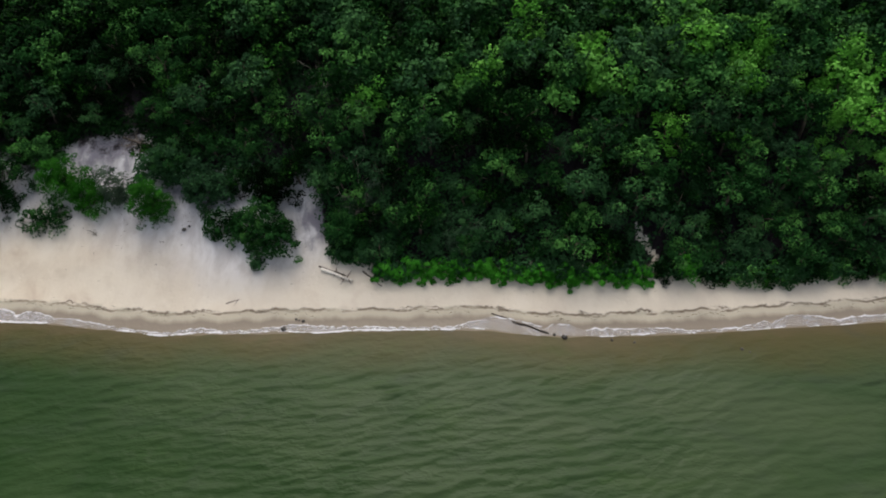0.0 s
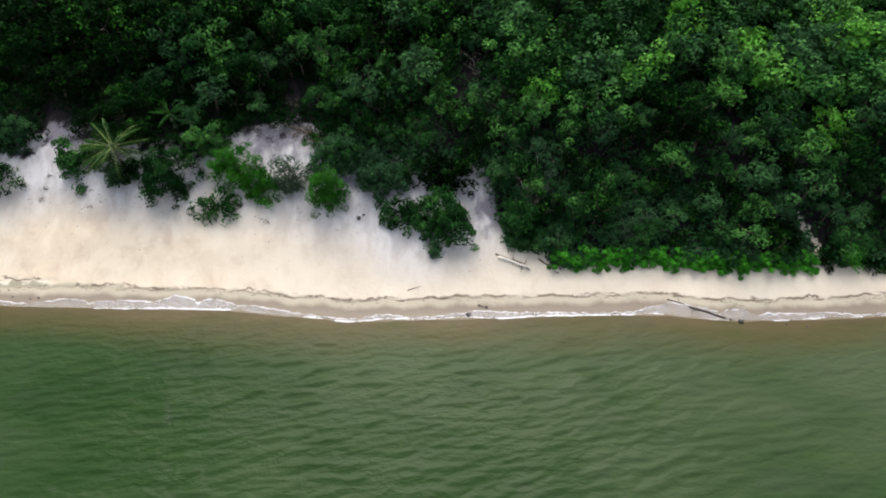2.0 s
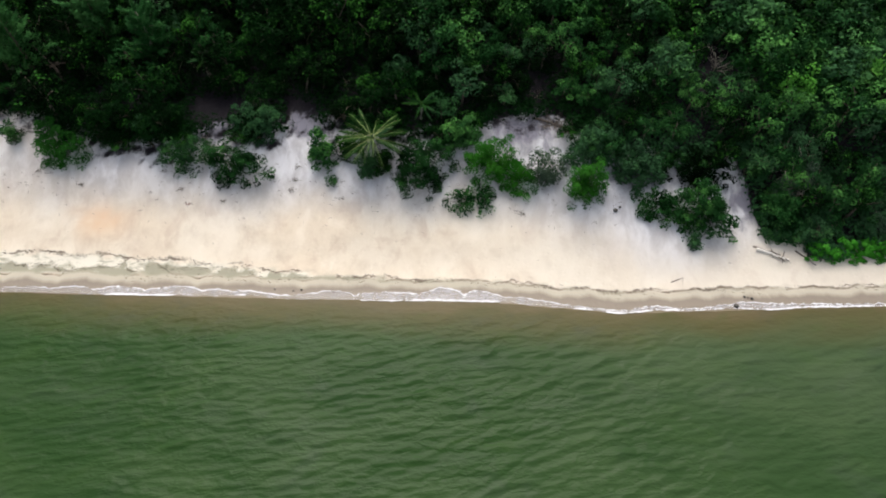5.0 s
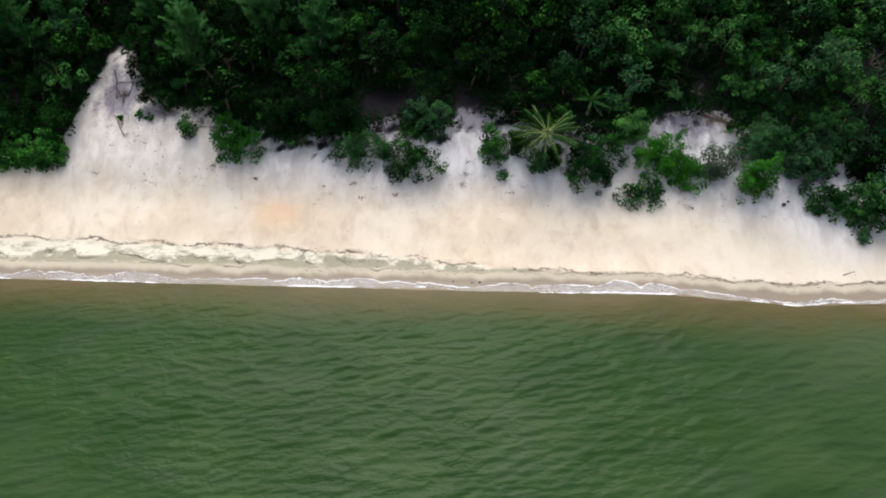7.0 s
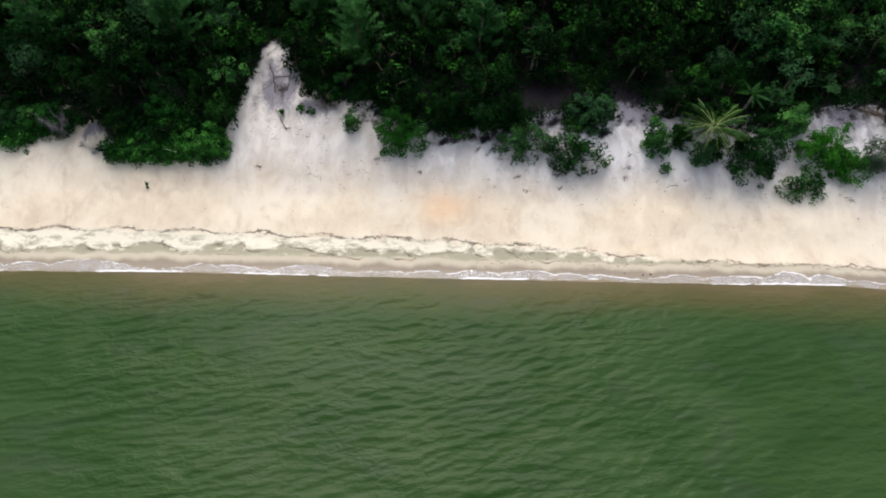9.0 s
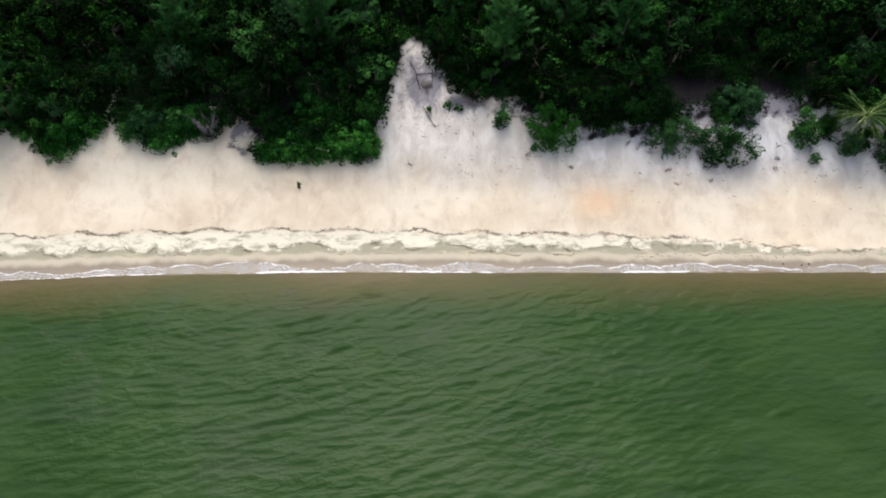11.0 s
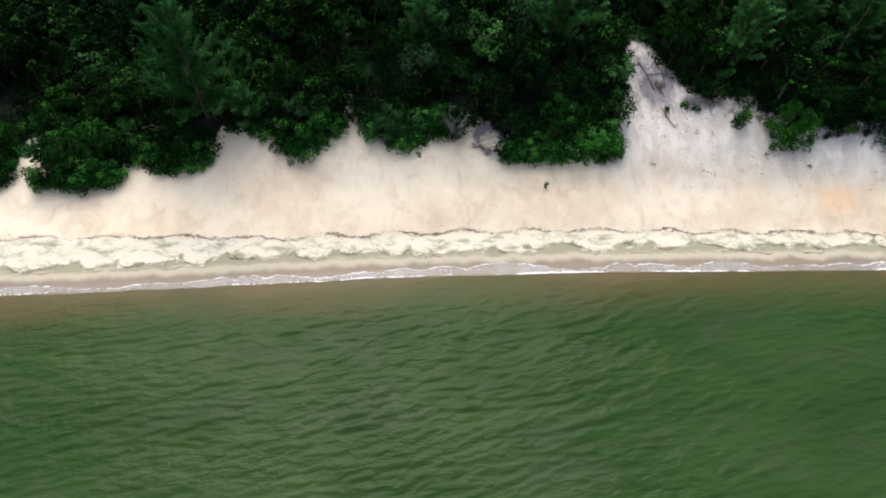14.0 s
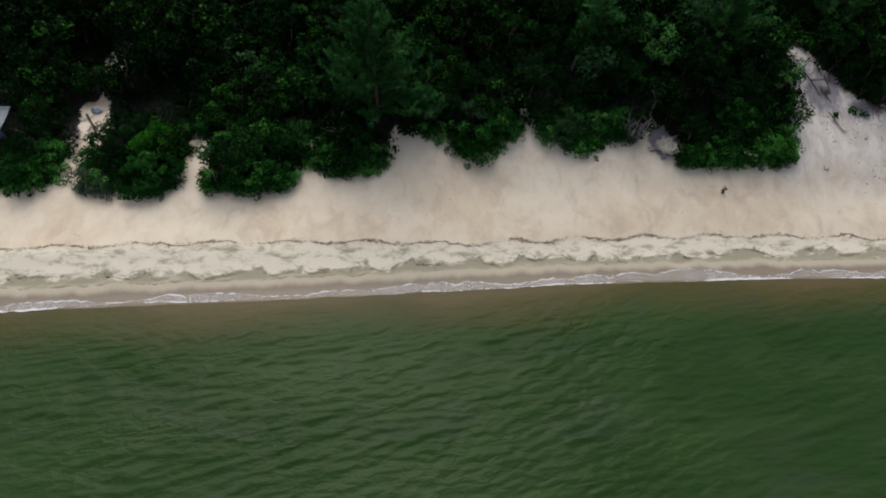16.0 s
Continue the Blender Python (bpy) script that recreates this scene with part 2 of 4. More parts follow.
    colour = m.mix(wet, (0.255, 0.215, 0.175), colour)
    colour = m.mix(m.ramp(edge, -0.6, 0.5), (0.17, 0.135, 0.075), colour)
    # litter; its near-black also holds shade painted at the wood's foot
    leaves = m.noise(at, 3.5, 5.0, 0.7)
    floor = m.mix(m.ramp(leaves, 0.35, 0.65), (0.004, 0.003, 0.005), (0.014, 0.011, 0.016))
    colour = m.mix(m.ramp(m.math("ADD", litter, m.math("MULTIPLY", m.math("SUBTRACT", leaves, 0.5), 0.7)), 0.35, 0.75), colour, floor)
    m.set(Base_Color=colour, Roughness=m.ramp(edge, 0.4, 1.8, 0.35, 0.95), Specular_IOR_Level=0.3)
    prints = m.cells(at, 1.6)
    h = m.math("ADD", m.math("MULTIPLY", mid, 1.0), m.math("MULTIPLY", m.ramp(prints, 0.0, 0.35), 0.25))
    h = m.math("ADD", h, m.math("MULTIPLY", fine, 0.15))
    m.set(Normal=m.bump(h, 0.5, 0.12))
    return m.mat


def water_material():
    """Turbid shallow sea: olive silt near the shore, green further out, small ripples over the modelled waves."""
    m = Nodes("sea_water")
    at = m.world_place()
    turn = m.tree.nodes.new("ShaderNodeMapping")
    turn.inputs["Rotation"].default_value = (0, 0, radians(-7))
    m.put(turn.inputs["Vector"], at)
    turned = turn.outputs[0]
    out = m.attribute("offshore")
    silt = m.attribute("silt")
    cloud = m.noise(m.stretch(at, 1, 2.2, 1), 0.07, 4.0, 0.55, 0.6)
    deep = m.mix(m.ramp(cloud, 0.35, 0.65), (0.0185, 0.0475, 0.013), (0.029, 0.061, 0.020))
    olive = m.mix(m.ramp(cloud, 0.35, 0.65), (0.053, 0.083, 0.041), (0.073, 0.099, 0.055))
    colour = m.mix(m.math("MULTIPLY", silt, 0.8), deep, olive)
    near = m.math("ADD", out, m.math("MULTIPLY", m.math("SUBTRACT", cloud, 0.5), 5.0))
    colour = m.mix(m.ramp(near, 0.0, 5.4, 0.95, 0.0), colour, (0.088, 0.076, 0.034))
    colour = m.mix(m.ramp(near, 0.0, 1.3, 0.6, 0.0), colour, (0.125, 0.10, 0.058))
    drift = m.noise(m.stretch(turned, 0.5, 1.0, 1), 0.30, 4.0, 0.6, 0.8)
    colour = m.mix(m.ramp(drift, 0.5, 0.75, 0.0, 0.25), colour, (0.050, 0.062, 0.052))
    colour = m.mix(m.ramp(drift, 0.28, 0.45, 0.2, 0.0), colour, (0.040, 0.082, 0.018))
    # wind ripples on the modelled waves
    a = m.noise(m.stretch(turned, 0.33, 1.0, 1), 0.95, 2.0, 0.45, 0.35)
    b = m.noise(m.stretch(turned, 0.5, 1.0, 1), 2.1, 2.0, 0.5, 0.3)
    gust = m.ramp(m.noise(m.stretch(at, 0.6, 1.2, 1), 0.16, 3.0), 0.3, 0.7, 0.45, 0.9)
    wave = m.math("MULTIPLY", m.math("ADD", a, m.math("MULTIPLY", b, 0.6)), gust)
    wave = m.math("MULTIPLY", wave, m.math("MULTIPLY", m.ramp(out, 0.3, 3.0, 0.5, 1.0), m.ramp(silt, 0.2, 0.9, 1.0, 0.8)))
    m.set(Base_Color=colour, Roughness=0.19, IOR=1.33, Specular_IOR_Level=0.12)
    m.set(Normal=m.bump(wave, 1.0, 0.26))
    return m.mat


def foam_material():
    m = Nodes("sea_foam")
    at = m.world_place()
    line, lace = m.attribute("line"), m.attribute("lace")
    cell = m.cells(m.stretch(at, 0.7, 1.4, 1), 5.5, "DISTANCE_TO_EDGE")
    small = m.noise(at, 3.0, 5.0, 0.7)
    web = m.ramp(m.math("ADD", cell, m.math("MULTIPLY", m.math("SUBTRACT", small, 0.5), 0.12)), 0.02, 0.13, 1.0, 0.0)
    strand = m.noise(m.stretch(at, 0.6, 1.4, 1), 1.5, 4.0, 0.6, 0.6)
    strand = m.ramp(m.math("ABSOLUTE", m.math("SUBTRACT", strand, 0.5)), 0.008, 0.04, 1.0, 0.0)
    web = m.math("MULTIPLY", m.math("MAXIMUM", m.math("MULTIPLY", web, 0.25), m.math("MULTIPLY", strand, 0.5)), lace)
    solid = m.ramp(m.math("ADD", line, m.math("MULTIPLY", m.math("SUBTRACT", small, 0.5), 1.9)), 0.36, 0.72)
    film = m.math("MULTIPLY", lace, m.ramp(small, 0.3, 0.7, 0.12, 0.56))
    cover = m.math("MAXIMUM", m.math("MAXIMUM", web, solid), film)
    m.set(Base_Color=(0.70, 0.70, 0.75), Roughness=0.6, Alpha=m.math("MINIMUM", cover, 0.95))
    return m.mat


SAND, WATER, FOAM = sand_material(), water_material(), foam_material()
# ---- lie of the land: the waterline and the height of the sand over it ----
SHORE = [(-400, 27.0), (-230, 28.6), (-183, 28.7), (-160, 28.9), (-130, 29.5), (-110, 29.3), (-85, 28.6), (-60, 28.0), (-42, 27.6),
         (-30, 26.4), (-18, 26.8), (0, 27.3), (8, 26.5), (19, 26.9), (38, 28.4), (80, 29.5), (300, 30.0)]
PROFILE = [(-60, -4.0), (-12, -0.9), (-3, -0.3), (0, 0.0), (1.5, 0.2), (3, 0.5), (4.5, 1.0), (6.5, 1.85), (9, 2.8),
           (12, 4.5), (17, 7.0), (24, 8.6), (40, 10.5), (80, 13.0), (400, 22.0)]
BANK = [(-400, 0.35), (-165, 0.32), (-157, 0.42), (-148, 0.75), (-135, 0.94), (-120, 1.0), (0, 1.0), (10, 0.95), (60, 0.95)]


def along(table, v):
    """Smoothed reading of a short table of (place, value)."""
    xs, ys = np.array(table, float).T
    w = 1.2
    return (np.interp(v - w, xs, ys) + 2 * np.interp(v, xs, ys) + np.interp(v + w, xs, ys)) / 4


def shore_y(x):
    return along(SHORE, x)


def ground_z(x, y):
    d = np.asarray(y, float) - shore_y(x)
    xs, ys = np.array(PROFILE, float).T
    z = (np.interp(d - 0.7, xs, ys) + np.interp(d, xs, ys) + np.interp(d + 0.7, xs, ys)) / 3
    bank = along(BANK, x)
    low = np.minimum(z, 1.2)
    return low + (z - low) * bank


def cusp(x):
    """How far along its scallop of the tide band a place lies: 0 at one horn, 1 at the next."""
    return (x / 4.9 + 0.42 * wavy(x, 0 * x, 71, 15.0)) % 1.0


def scallop_d(x):
    deep = np.clip(0.65 + 0.5 * wavy(x, 0 * x, 75, 8.0), 0.2, 1.1)
    return 2.95 + 0.25 * wavy(x, 0 * x, 73, 8.0) - deep * (np.sin(np.pi * cusp(x) ** 0.6) ** 0.7 - 0.3)


# ---- edge of the growth: place along the shore, metres in from the water ----
EDGE_EAST = [(120, 4.2), (39, 3.8), (26, 3.9), (18.5, 4.9), (3, 4.9), (-9, 4.6), (-10.8, 5.8), (-14.0, 6.2), (-14.7, 8.0), (-15.4, 11.0), (-17, 13.5),
             (-23, 14.1), (-29.7, 14.8), (-34, 16.8), (-37, 18.2), (-43, 17.2), (-45.2, 15.1), (-52.4, 15.5), (-57, 16), (-60, 16.6),
             (-63.3, 17), (-67.5, 14.7), (-71.6, 16.2), (-74, 15), (-79.3, 14), (-84.3, 15), (-91.2, 16.6), (-96.6, 17.6), (-99.2, 19.5), (-101.2, 23.5)]
EDGE_WEST = [(-104.2, 22), (-105.9, 15.4), (-107.0, 11.3), (-113.6, 11.1), (-119.6, 11.0), (-120.4, 12.3), (-122.5, 13.0), (-126, 13.6), (-131, 12.9),
             (-134.7, 14.7), (-135.4, 18), (-136.1, 14.5), (-141.6, 12.2), (-144, 14.6), (-148.6, 15.2), (-149.4, 12.5), (-153, 11.8), (-155.6, 12.1),
             (-157, 13.4), (-158.1, 14.6), (-158.8, 11.9), (-159.4, 10.8), (-163, 10.9), (-167.3, 11), (-167.9, 17.5), (-169.3, 17.5), (-169.9, 11.3), (-175, 11), (-178.5, 11.5),
             (-180, 22), (-181.5, 12.0), (-190, 11.2), (-300, 11)]
EDGE = np.array(sorted(EDGE_EAST + EDGE_WEST), float)


def edge_d(x):
    return np.interp(x, EDGE[:, 0], EDGE[:, 1])


# open sand among the growth, seen from the sea side: x, y, half width, half depth
OPEN = [(16.2, 36.4, 0.42, 0.8), (16.8, 35.2, 0.42, 0.9), (17.3, 34.0, 0.42, 0.9), (-179.5, 58.8, 1.3, 2.3), (-180.1, 50.6, 1.2, 1.8), (-179.6, 48.0, 1.5, 2.0),
        (-180.1, 44.9, 0.5, 2.0), (-180.6, 41.9, 0.6, 1.4), (-122.6, 42.2, 1.2, 0.9), (-102.6, 49.0, 1.6, 5.2),
        (-39.6, 44.4, 2.3, 1.5), (-36.4, 45.2, 2.0, 1.0)]
# shaded hollows under the trees, where bare dark soil shows
HOLLOW = [(-120.9, 43.2, 1.6, 1.2), (-72.2, 47.2, 2.6, 1.8), (-62.4, 46.5, 1.8, 1.7), (-16.6, 53.6, 1.0, 1.6), (-173.3, 51.8, 1.3, 1.2), (-37.3, 49.6, 0.8, 2.6), (-187.8, 47.4, 1.9, 1.6)]


def open_sand(x, y, among=OPEN):
    out = 0
    for cx, cy, w, h in among:
        out = np.maximum(out, 1 - np.clip(((x - cx) / w) ** 2 + ((y - cy) / h) ** 2, 0, 2) / 2)
    return out


# ---- ground: one sheet from the sea floor over the beach to the horizon ----
def steps(*spans):
    return np.unique(np.concatenate([np.arange(a, b, s) for a, b, s in spans]).round(4))


gx = steps((-4000, -1000, 500), (-1000, -260, 60), (-260, -212, 4), (-212, 66, 0.36), (66, 140, 4), (140, 1000, 60), (1000, 4001, 500))
gy = steps((-4000, -400, 400), (-400, -20, 20), (-20, 24, 2.0), (24, 56, 0.44), (56, 100, 1.5), (100, 400, 20), (400, 4001, 400))
X, Y = np.meshgrid(gx, gy, indexing="ij")
D = Y - shore_y(X)
Z = ground_z(X, Y)
on_beach = np.clip(D / 4, 0, 1) * np.clip((60 - np.abs(Y - 30)) / 20, 0, 1)
Z = Z + on_beach * (0.05 * wavy(X, Y * 1.6, 3, 7.0) + 0.025 * wavy(X, Y, 4, 1.7))
Z = Z + 0.25 * np.clip((D - 8) / 8, 0, 1) * wavy(X, Y * 0.7, 5, 9.0)
# small scarp cut by the last tide
Z = Z + 0.07 / (1 + np.exp(-np.clip(D - 2.1 - 0.35 * wavy(X, 0 * Y, 6, 9.0), -20, 20) * 6)) * np.clip((D + 3) / 3, 0, 1)
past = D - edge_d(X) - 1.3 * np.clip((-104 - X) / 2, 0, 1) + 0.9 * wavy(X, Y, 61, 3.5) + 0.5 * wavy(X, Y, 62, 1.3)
LITTER_SHADE = np.clip((past + 0.3) / 2.6, 0, 1) * (1 - np.clip(open_sand(X + 0.5 * wavy(X, Y, 63, 3.0), Y + 0.5 * wavy(X, Y, 64, 3.0)) * 1.8, 0, 1))
wrack_d = along([(-400, 5.8), (-170, 5.7), (-157, 5.4), (-141, 4.5), (-118, 4.6), (-100, 4.3), (-84, 4.1), (-70, 3.4), (-60, 2.6), (-50, 2.2), (100, 2.0)], X)
PALE = np.clip((D - 1.7 - 0.3 * wavy(X, 0 * Y, 8, 5.0)) / 0.4, 0, 1) * np.clip((wrack_d - D + 0.15 * wavy(X, Y, 9, 3.0)) / 0.25, 0, 1)
scallop = scallop_d(X) + 0.12 * wavy(X, Y, 72, 3.0)
STAIN = np.clip((scallop + 0.3 * wavy(X, Y, 74, 1.6) - D) / 0.4 + 0.3, 0, 1) * np.clip(1.15 - (scallop - D) / 2.2, 0.35, 1)
RUST = np.exp(-((X + 83.5 + 0.6 * wavy(X, Y, 84, 2.5)) / 2.4) ** 2 - ((Y - 36.2) / 1.5) ** 2)
# litter patches; tree shade on gully, cove and bank is painted in with them
LITTER_SHADE = np.maximum(LITTER_SHADE, (0.36 + 0.2 * wavy(X * 1.4, Y * 0.6, 81, 1.1)) * np.clip((D - 14.5) / 4, 0, 1) * np.clip((5.5 - np.abs(X + 100)) / 2, 0, 1))
LITTER_SHADE = np.maximum(LITTER_SHADE, (0.52 + 0.2 * wavy(X, Y, 82, 2.0)) * np.clip((D - 14.5) / 3, 0, 1) * np.clip((6 - np.abs(X + 38)) / 2, 0, 1))
LITTER_SHADE = np.maximum(LITTER_SHADE, (0.5 + 0.3 * wavy(X, Y, 83, 1.8)) * np.clip((past + 2.2) / 1.8, 0, 1) * np.clip((28 - np.abs(X + 70)) / 3, 0, 1))
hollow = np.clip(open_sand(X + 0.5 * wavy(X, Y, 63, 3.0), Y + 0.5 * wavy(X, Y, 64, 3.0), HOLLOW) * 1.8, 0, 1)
LITTER_SHADE = LITTER_SHADE * (1 - 0.22 * hollow)
# painted shade and dirt on the sand: x, y, half width, half depth
SHADE_DIRT = hollow
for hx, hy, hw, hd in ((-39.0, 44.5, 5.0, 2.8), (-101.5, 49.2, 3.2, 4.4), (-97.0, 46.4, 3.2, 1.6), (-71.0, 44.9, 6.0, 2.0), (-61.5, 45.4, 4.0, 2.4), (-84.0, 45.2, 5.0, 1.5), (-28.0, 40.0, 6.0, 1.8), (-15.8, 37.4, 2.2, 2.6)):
    SHADE_DIRT = np.maximum(SHADE_DIRT, np.exp(-((X - hx + 0.5 * wavy(X, Y, 85, 3.0)) / hw) ** 2 - ((Y - hy + 0.4 * wavy(X, Y, 86, 3.0)) / hd) ** 2))
DRIFT = D - wrack_d - 0.2 * np.sin(X * 0.9)
LOWER = D - scallop + 4 * np.clip((X + 76) / 8, 0, 1)
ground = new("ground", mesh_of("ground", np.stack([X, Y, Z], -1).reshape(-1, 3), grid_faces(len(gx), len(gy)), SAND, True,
                               inland=D, litter=LITTER_SHADE, pale=PALE, stain=STAIN, shade_dirt=SHADE_DIRT, rust=RUST, lift=4.5 * np.exp(-((X + 23) / 10) ** 2), shade_tint=np.clip((X + 114) / 12, 0.15, 0.7) + 0.3 * np.clip((X + 92) / 8, 0, 1), drift=DRIFT, lower=LOWER, cusp=cusp(X), east=np.clip((X + 50) / 25, 0, 1)))
tagged(ground, "pale beige sand beach rising to leaf litter under trees", "beach", kind="structure")

# ---- sea ----
wx = steps((-4000, -1000, 500), (-1000, -220, 60), (-214, 66, 0.36), (70, 1000, 60), (1000, 4001, 500))
wy = steps((-4000, -400, 400), (-400, 0, 20), (2, 31.3, 0.13))
X, Y = np.meshgrid(wx, wy, indexing="ij")
D = shore_y(X) - Y
rs = np.random.RandomState(11)
H = np.zeros_like(X)
bend = 1.2 * wavy(X, Y, 21, 26.0)
for n in range(32):
    long = rs.uniform(0.5, 1.45)
    a = radians(90 + rs.normal(5, 13))
    k = 2 * np.pi / long
    group = np.clip(0.2 + 0.8 * wavy(X, Y * 1.8, 30 + n, 6.0), 0, 1.3)
    turn = k * (np.cos(a) * X + np.sin(a) * Y + bend * rs.uniform(0.3, 0.7)) + rs.uniform(0, 6.3)
    # steeper on the side towards the shore
    wave = 0.5 + 0.5 * np.sin(turn + 0.7 * np.cos(turn))
    H += long * 0.025 * group * (wave ** 4.5 - 0.25)
calm = np.clip(D / 5, 0.12, 1) * np.clip((120 - np.abs(X + 75) + 100) / 60, 0, 1) * np.clip((Y + 20) / 15, 0, 1)
SILT = np.clip((X + 50 + 14 * wavy(X, Y, 41, 30.0)) / 60, 0, 1) * np.clip(1.15 - D / 26, 0.12, 1)
sea = new("sea", mesh_of("sea", np.stack([X, Y, H * calm - 0.01], -1).reshape(-1, 3), grid_faces(len(wx), len(wy)), WATER, True, offshore=D, silt=SILT))
tagged(sea, "turbid green shallow sea with small wind waves", "sea", kind="structure")

# ---- foam of the spent waves along the waterline ----
fx = np.arange(-222, 72, 0.13)
fv = np.linspace(0, 1, 31)
X, V = np.meshgrid(fx, fv, indexing="ij")
# tongues of swash of uneven width, each with a rounded, ragged front
tongue = np.abs(np.sin(X * np.pi / 5.6 + 2.2 * wavy(X, 0 * X, 52, 17.0))) ** 0.6
reach = np.clip(0.5 + 0.6 * wavy(X, 0 * X, 51, 13.0), 0.06, 1.15)
rear = -0.02 + 0.12 * wavy(X, 0 * X, 66, 9.0) + 0.05 * wavy(X, 0 * X, 67, 1.7)
front = rear + 0.16 + reach * (0.35 + 0.65 * tongue) + 0.06 * wavy(X, 0 * X, 53, 1.1) + 0.05 * np.abs(wavy(X, 0 * X, 65, 0.55)) + 0.035 * wavy(X, 0 * X, 76, 0.42)
gap = front - rear
d = front + 0.12 - (gap + 0.24) * (1 - V)
Y = shore_y(X) + d
thick = np.clip(0.42 + 0.55 * wavy(X, 0 * X, 56, 12.0) + 0.3 * wavy(X, 0 * X, 59, 2.5), 0, 1)
edge = np.clip(0.55 + 0.5 * wavy(X, 0 * X, 68, 3.5) + 0.25 * wavy(X, 0 * X, 69, 0.9), 0, 1)
to_front, to_rear = np.abs(front - d), np.abs(d - rear)
LINE = np.maximum(np.clip(1.2 - to_front / (0.05 + 0.06 * edge), 0, 1) * (0.45 + 0.5 * edge), np.clip(1.2 - to_rear / (0.06 + 0.11 * thick), 0, 1) * np.clip(0.05 + 1.1 * thick, 0, 1))
between = (d < front) & (d > rear)
LINE = np.maximum(LINE, between * np.clip(0.55 - to_front, 0, 0.5) * np.clip(thick * 1.5 - 0.4, 0, 1))
LACE = between * np.clip(0.45 + 0.7 * thick, 0, 1)
Zf = np.maximum(ground_z(X, Y), 0.02) + 0.035
foam = new("foam", mesh_of("foam", np.stack([X, Y, Zf], -1).reshape(-1, 3), grid_faces(len(fx), len(fv)), FOAM, True, line=LINE, lace=LACE))
tagged(foam, "thin white lacy foam of spent waves", "foam", kind="stuff")

# ---- plants ----
def leaves_at(r, points, normals, length, width, spread=0.6):
    """Folded two-triangle leaves at points, facing about along the normals."""
    n = len(points)
    normals = normals + r.normal(0, spread, (n, 3))
    normals /= np.linalg.norm(normals, axis=1, keepdims=True) + 1e-9
    tip = np.cross(normals, r.normal(0, 1, (n, 3)))
    tip /= np.linalg.norm(tip, axis=1, keepdims=True) + 1e-9
    side = np.cross(normals, tip)
    ln = length * r.uniform(0.65, 1.3, (n, 1))
    wd = width * r.uniform(0.7, 1.3, (n, 1))
    base, end = points - tip * ln * 0.5, points + tip * ln * 0.5 - normals * ln * 0.18
    mid = points + normals * wd * 0.12
    verts = np.stack([base, mid + side * wd * 0.5, end, mid - side * wd * 0.5], 1).reshape(-1, 3)
    i = np.arange(n)[:, None] * 4
    faces = np.concatenate([i + [0, 1, 2], i + [0, 2, 3]])
    return verts, faces


def dome_lobes(r, count, rx, ry, rz, low=-0.25, size=(0.5, 0.8), squash=1.0):
    """Centres and radii of the clumps that make up a crown, spread over an uneven dome."""
    out = []
    bulge = r.uniform(0, 6.3, 3)
    while len(out) < count:
        v = r.normal(0, 1, 3)
        v /= np.linalg.norm(v)
        if v[2] < low:
            continue
        a = math.atan2(v[1], v[0])
        far = 0.82 + 0.16 * math.sin(2 * a + bulge[0]) + 0.10 * math.sin(3 * a + bulge[1]) + r.normal(0, 0.09)
        if r.rand() < 0.28:
            far *= r.uniform(0.3, 0.8)
        out.append((v[0] * rx * far, v[1] * ry * far, v[2] * rz * far, r.uniform(*size)))
    return np.array(out)


def clump_leaves(r, lobes, per, length, width, up=0.35, spread=0.25):
    centre = np.repeat(lobes[:, :3], per, 0)
    radius = np.repeat(lobes[:, 3], per)[:, None]
    v = r.normal(0, 1, centre.shape)
    v[:, 2] = np.where(r.rand(len(v)) < 0.75, np.abs(v[:, 2]), v[:, 2])
    v /= np.linalg.norm(v, axis=1, keepdims=True)
    points = centre + v * radius * r.uniform(0.75, 1.05, (len(v), 1)) * (1, 1, 0.85)
    verts, faces = leaves_at(r, points, v + (0, 0, up), length, width, spread)
    return verts, faces, np.repeat(r.rand(len(lobes)), per * 4)


def limb(r, a, b, thick, sides=5, bends=3, wobble=0.12):
    a, b = np.array(a, float), np.array(b, float)
    ts = np.linspace(0, 1, bends + 1)[:, None]
    pts = a + (b - a) * ts
    pts[1:-1] += r.normal(0, wobble * np.linalg.norm(b - a) / bends, pts[1:-1].shape)
    pts[:, 2] += (np.sin(ts[:, 0] * np.pi) * 0.08 * np.linalg.norm(b - a))
    return tube(pts, thick * (1 - 0.75 * ts[:, 0]), sides)


def broadleaf_arrays(seed, height=5.4, spread=2.2, count=19, per=37, leaf=(0.35, 0.20), clump=(0.5, 0.9)):
    """Trunk and crown of a coastal broadleaf tree, as arrays."""
    r = np.random.RandomState(seed)
    rz = height * 0.44
    lobes = dome_lobes(r, count, spread * r.uniform(0.85, 1.1), spread * r.uniform(0.85, 1.1), rz, size=clump)
    lobes[:, 2] += height - rz - 0.35
    crown = clump_leaves(r, lobes, per, *leaf)
    lean = r.normal(0, 0.25, 2)
    fork = np.array([lean[0], lean[1], height * 0.45])
    wood = [tube([(0, 0, -0.4), (lean[0] * 0.4, lean[1] * 0.4, height * 0.22), fork], (0.17, 0.13, 0.10), 6)]
    for n in r.choice(len(lobes), 5, False):
        wood.append(limb(r, fork, lobes[n, :3], 0.075, 3, 2))
    return joined(wood), crown


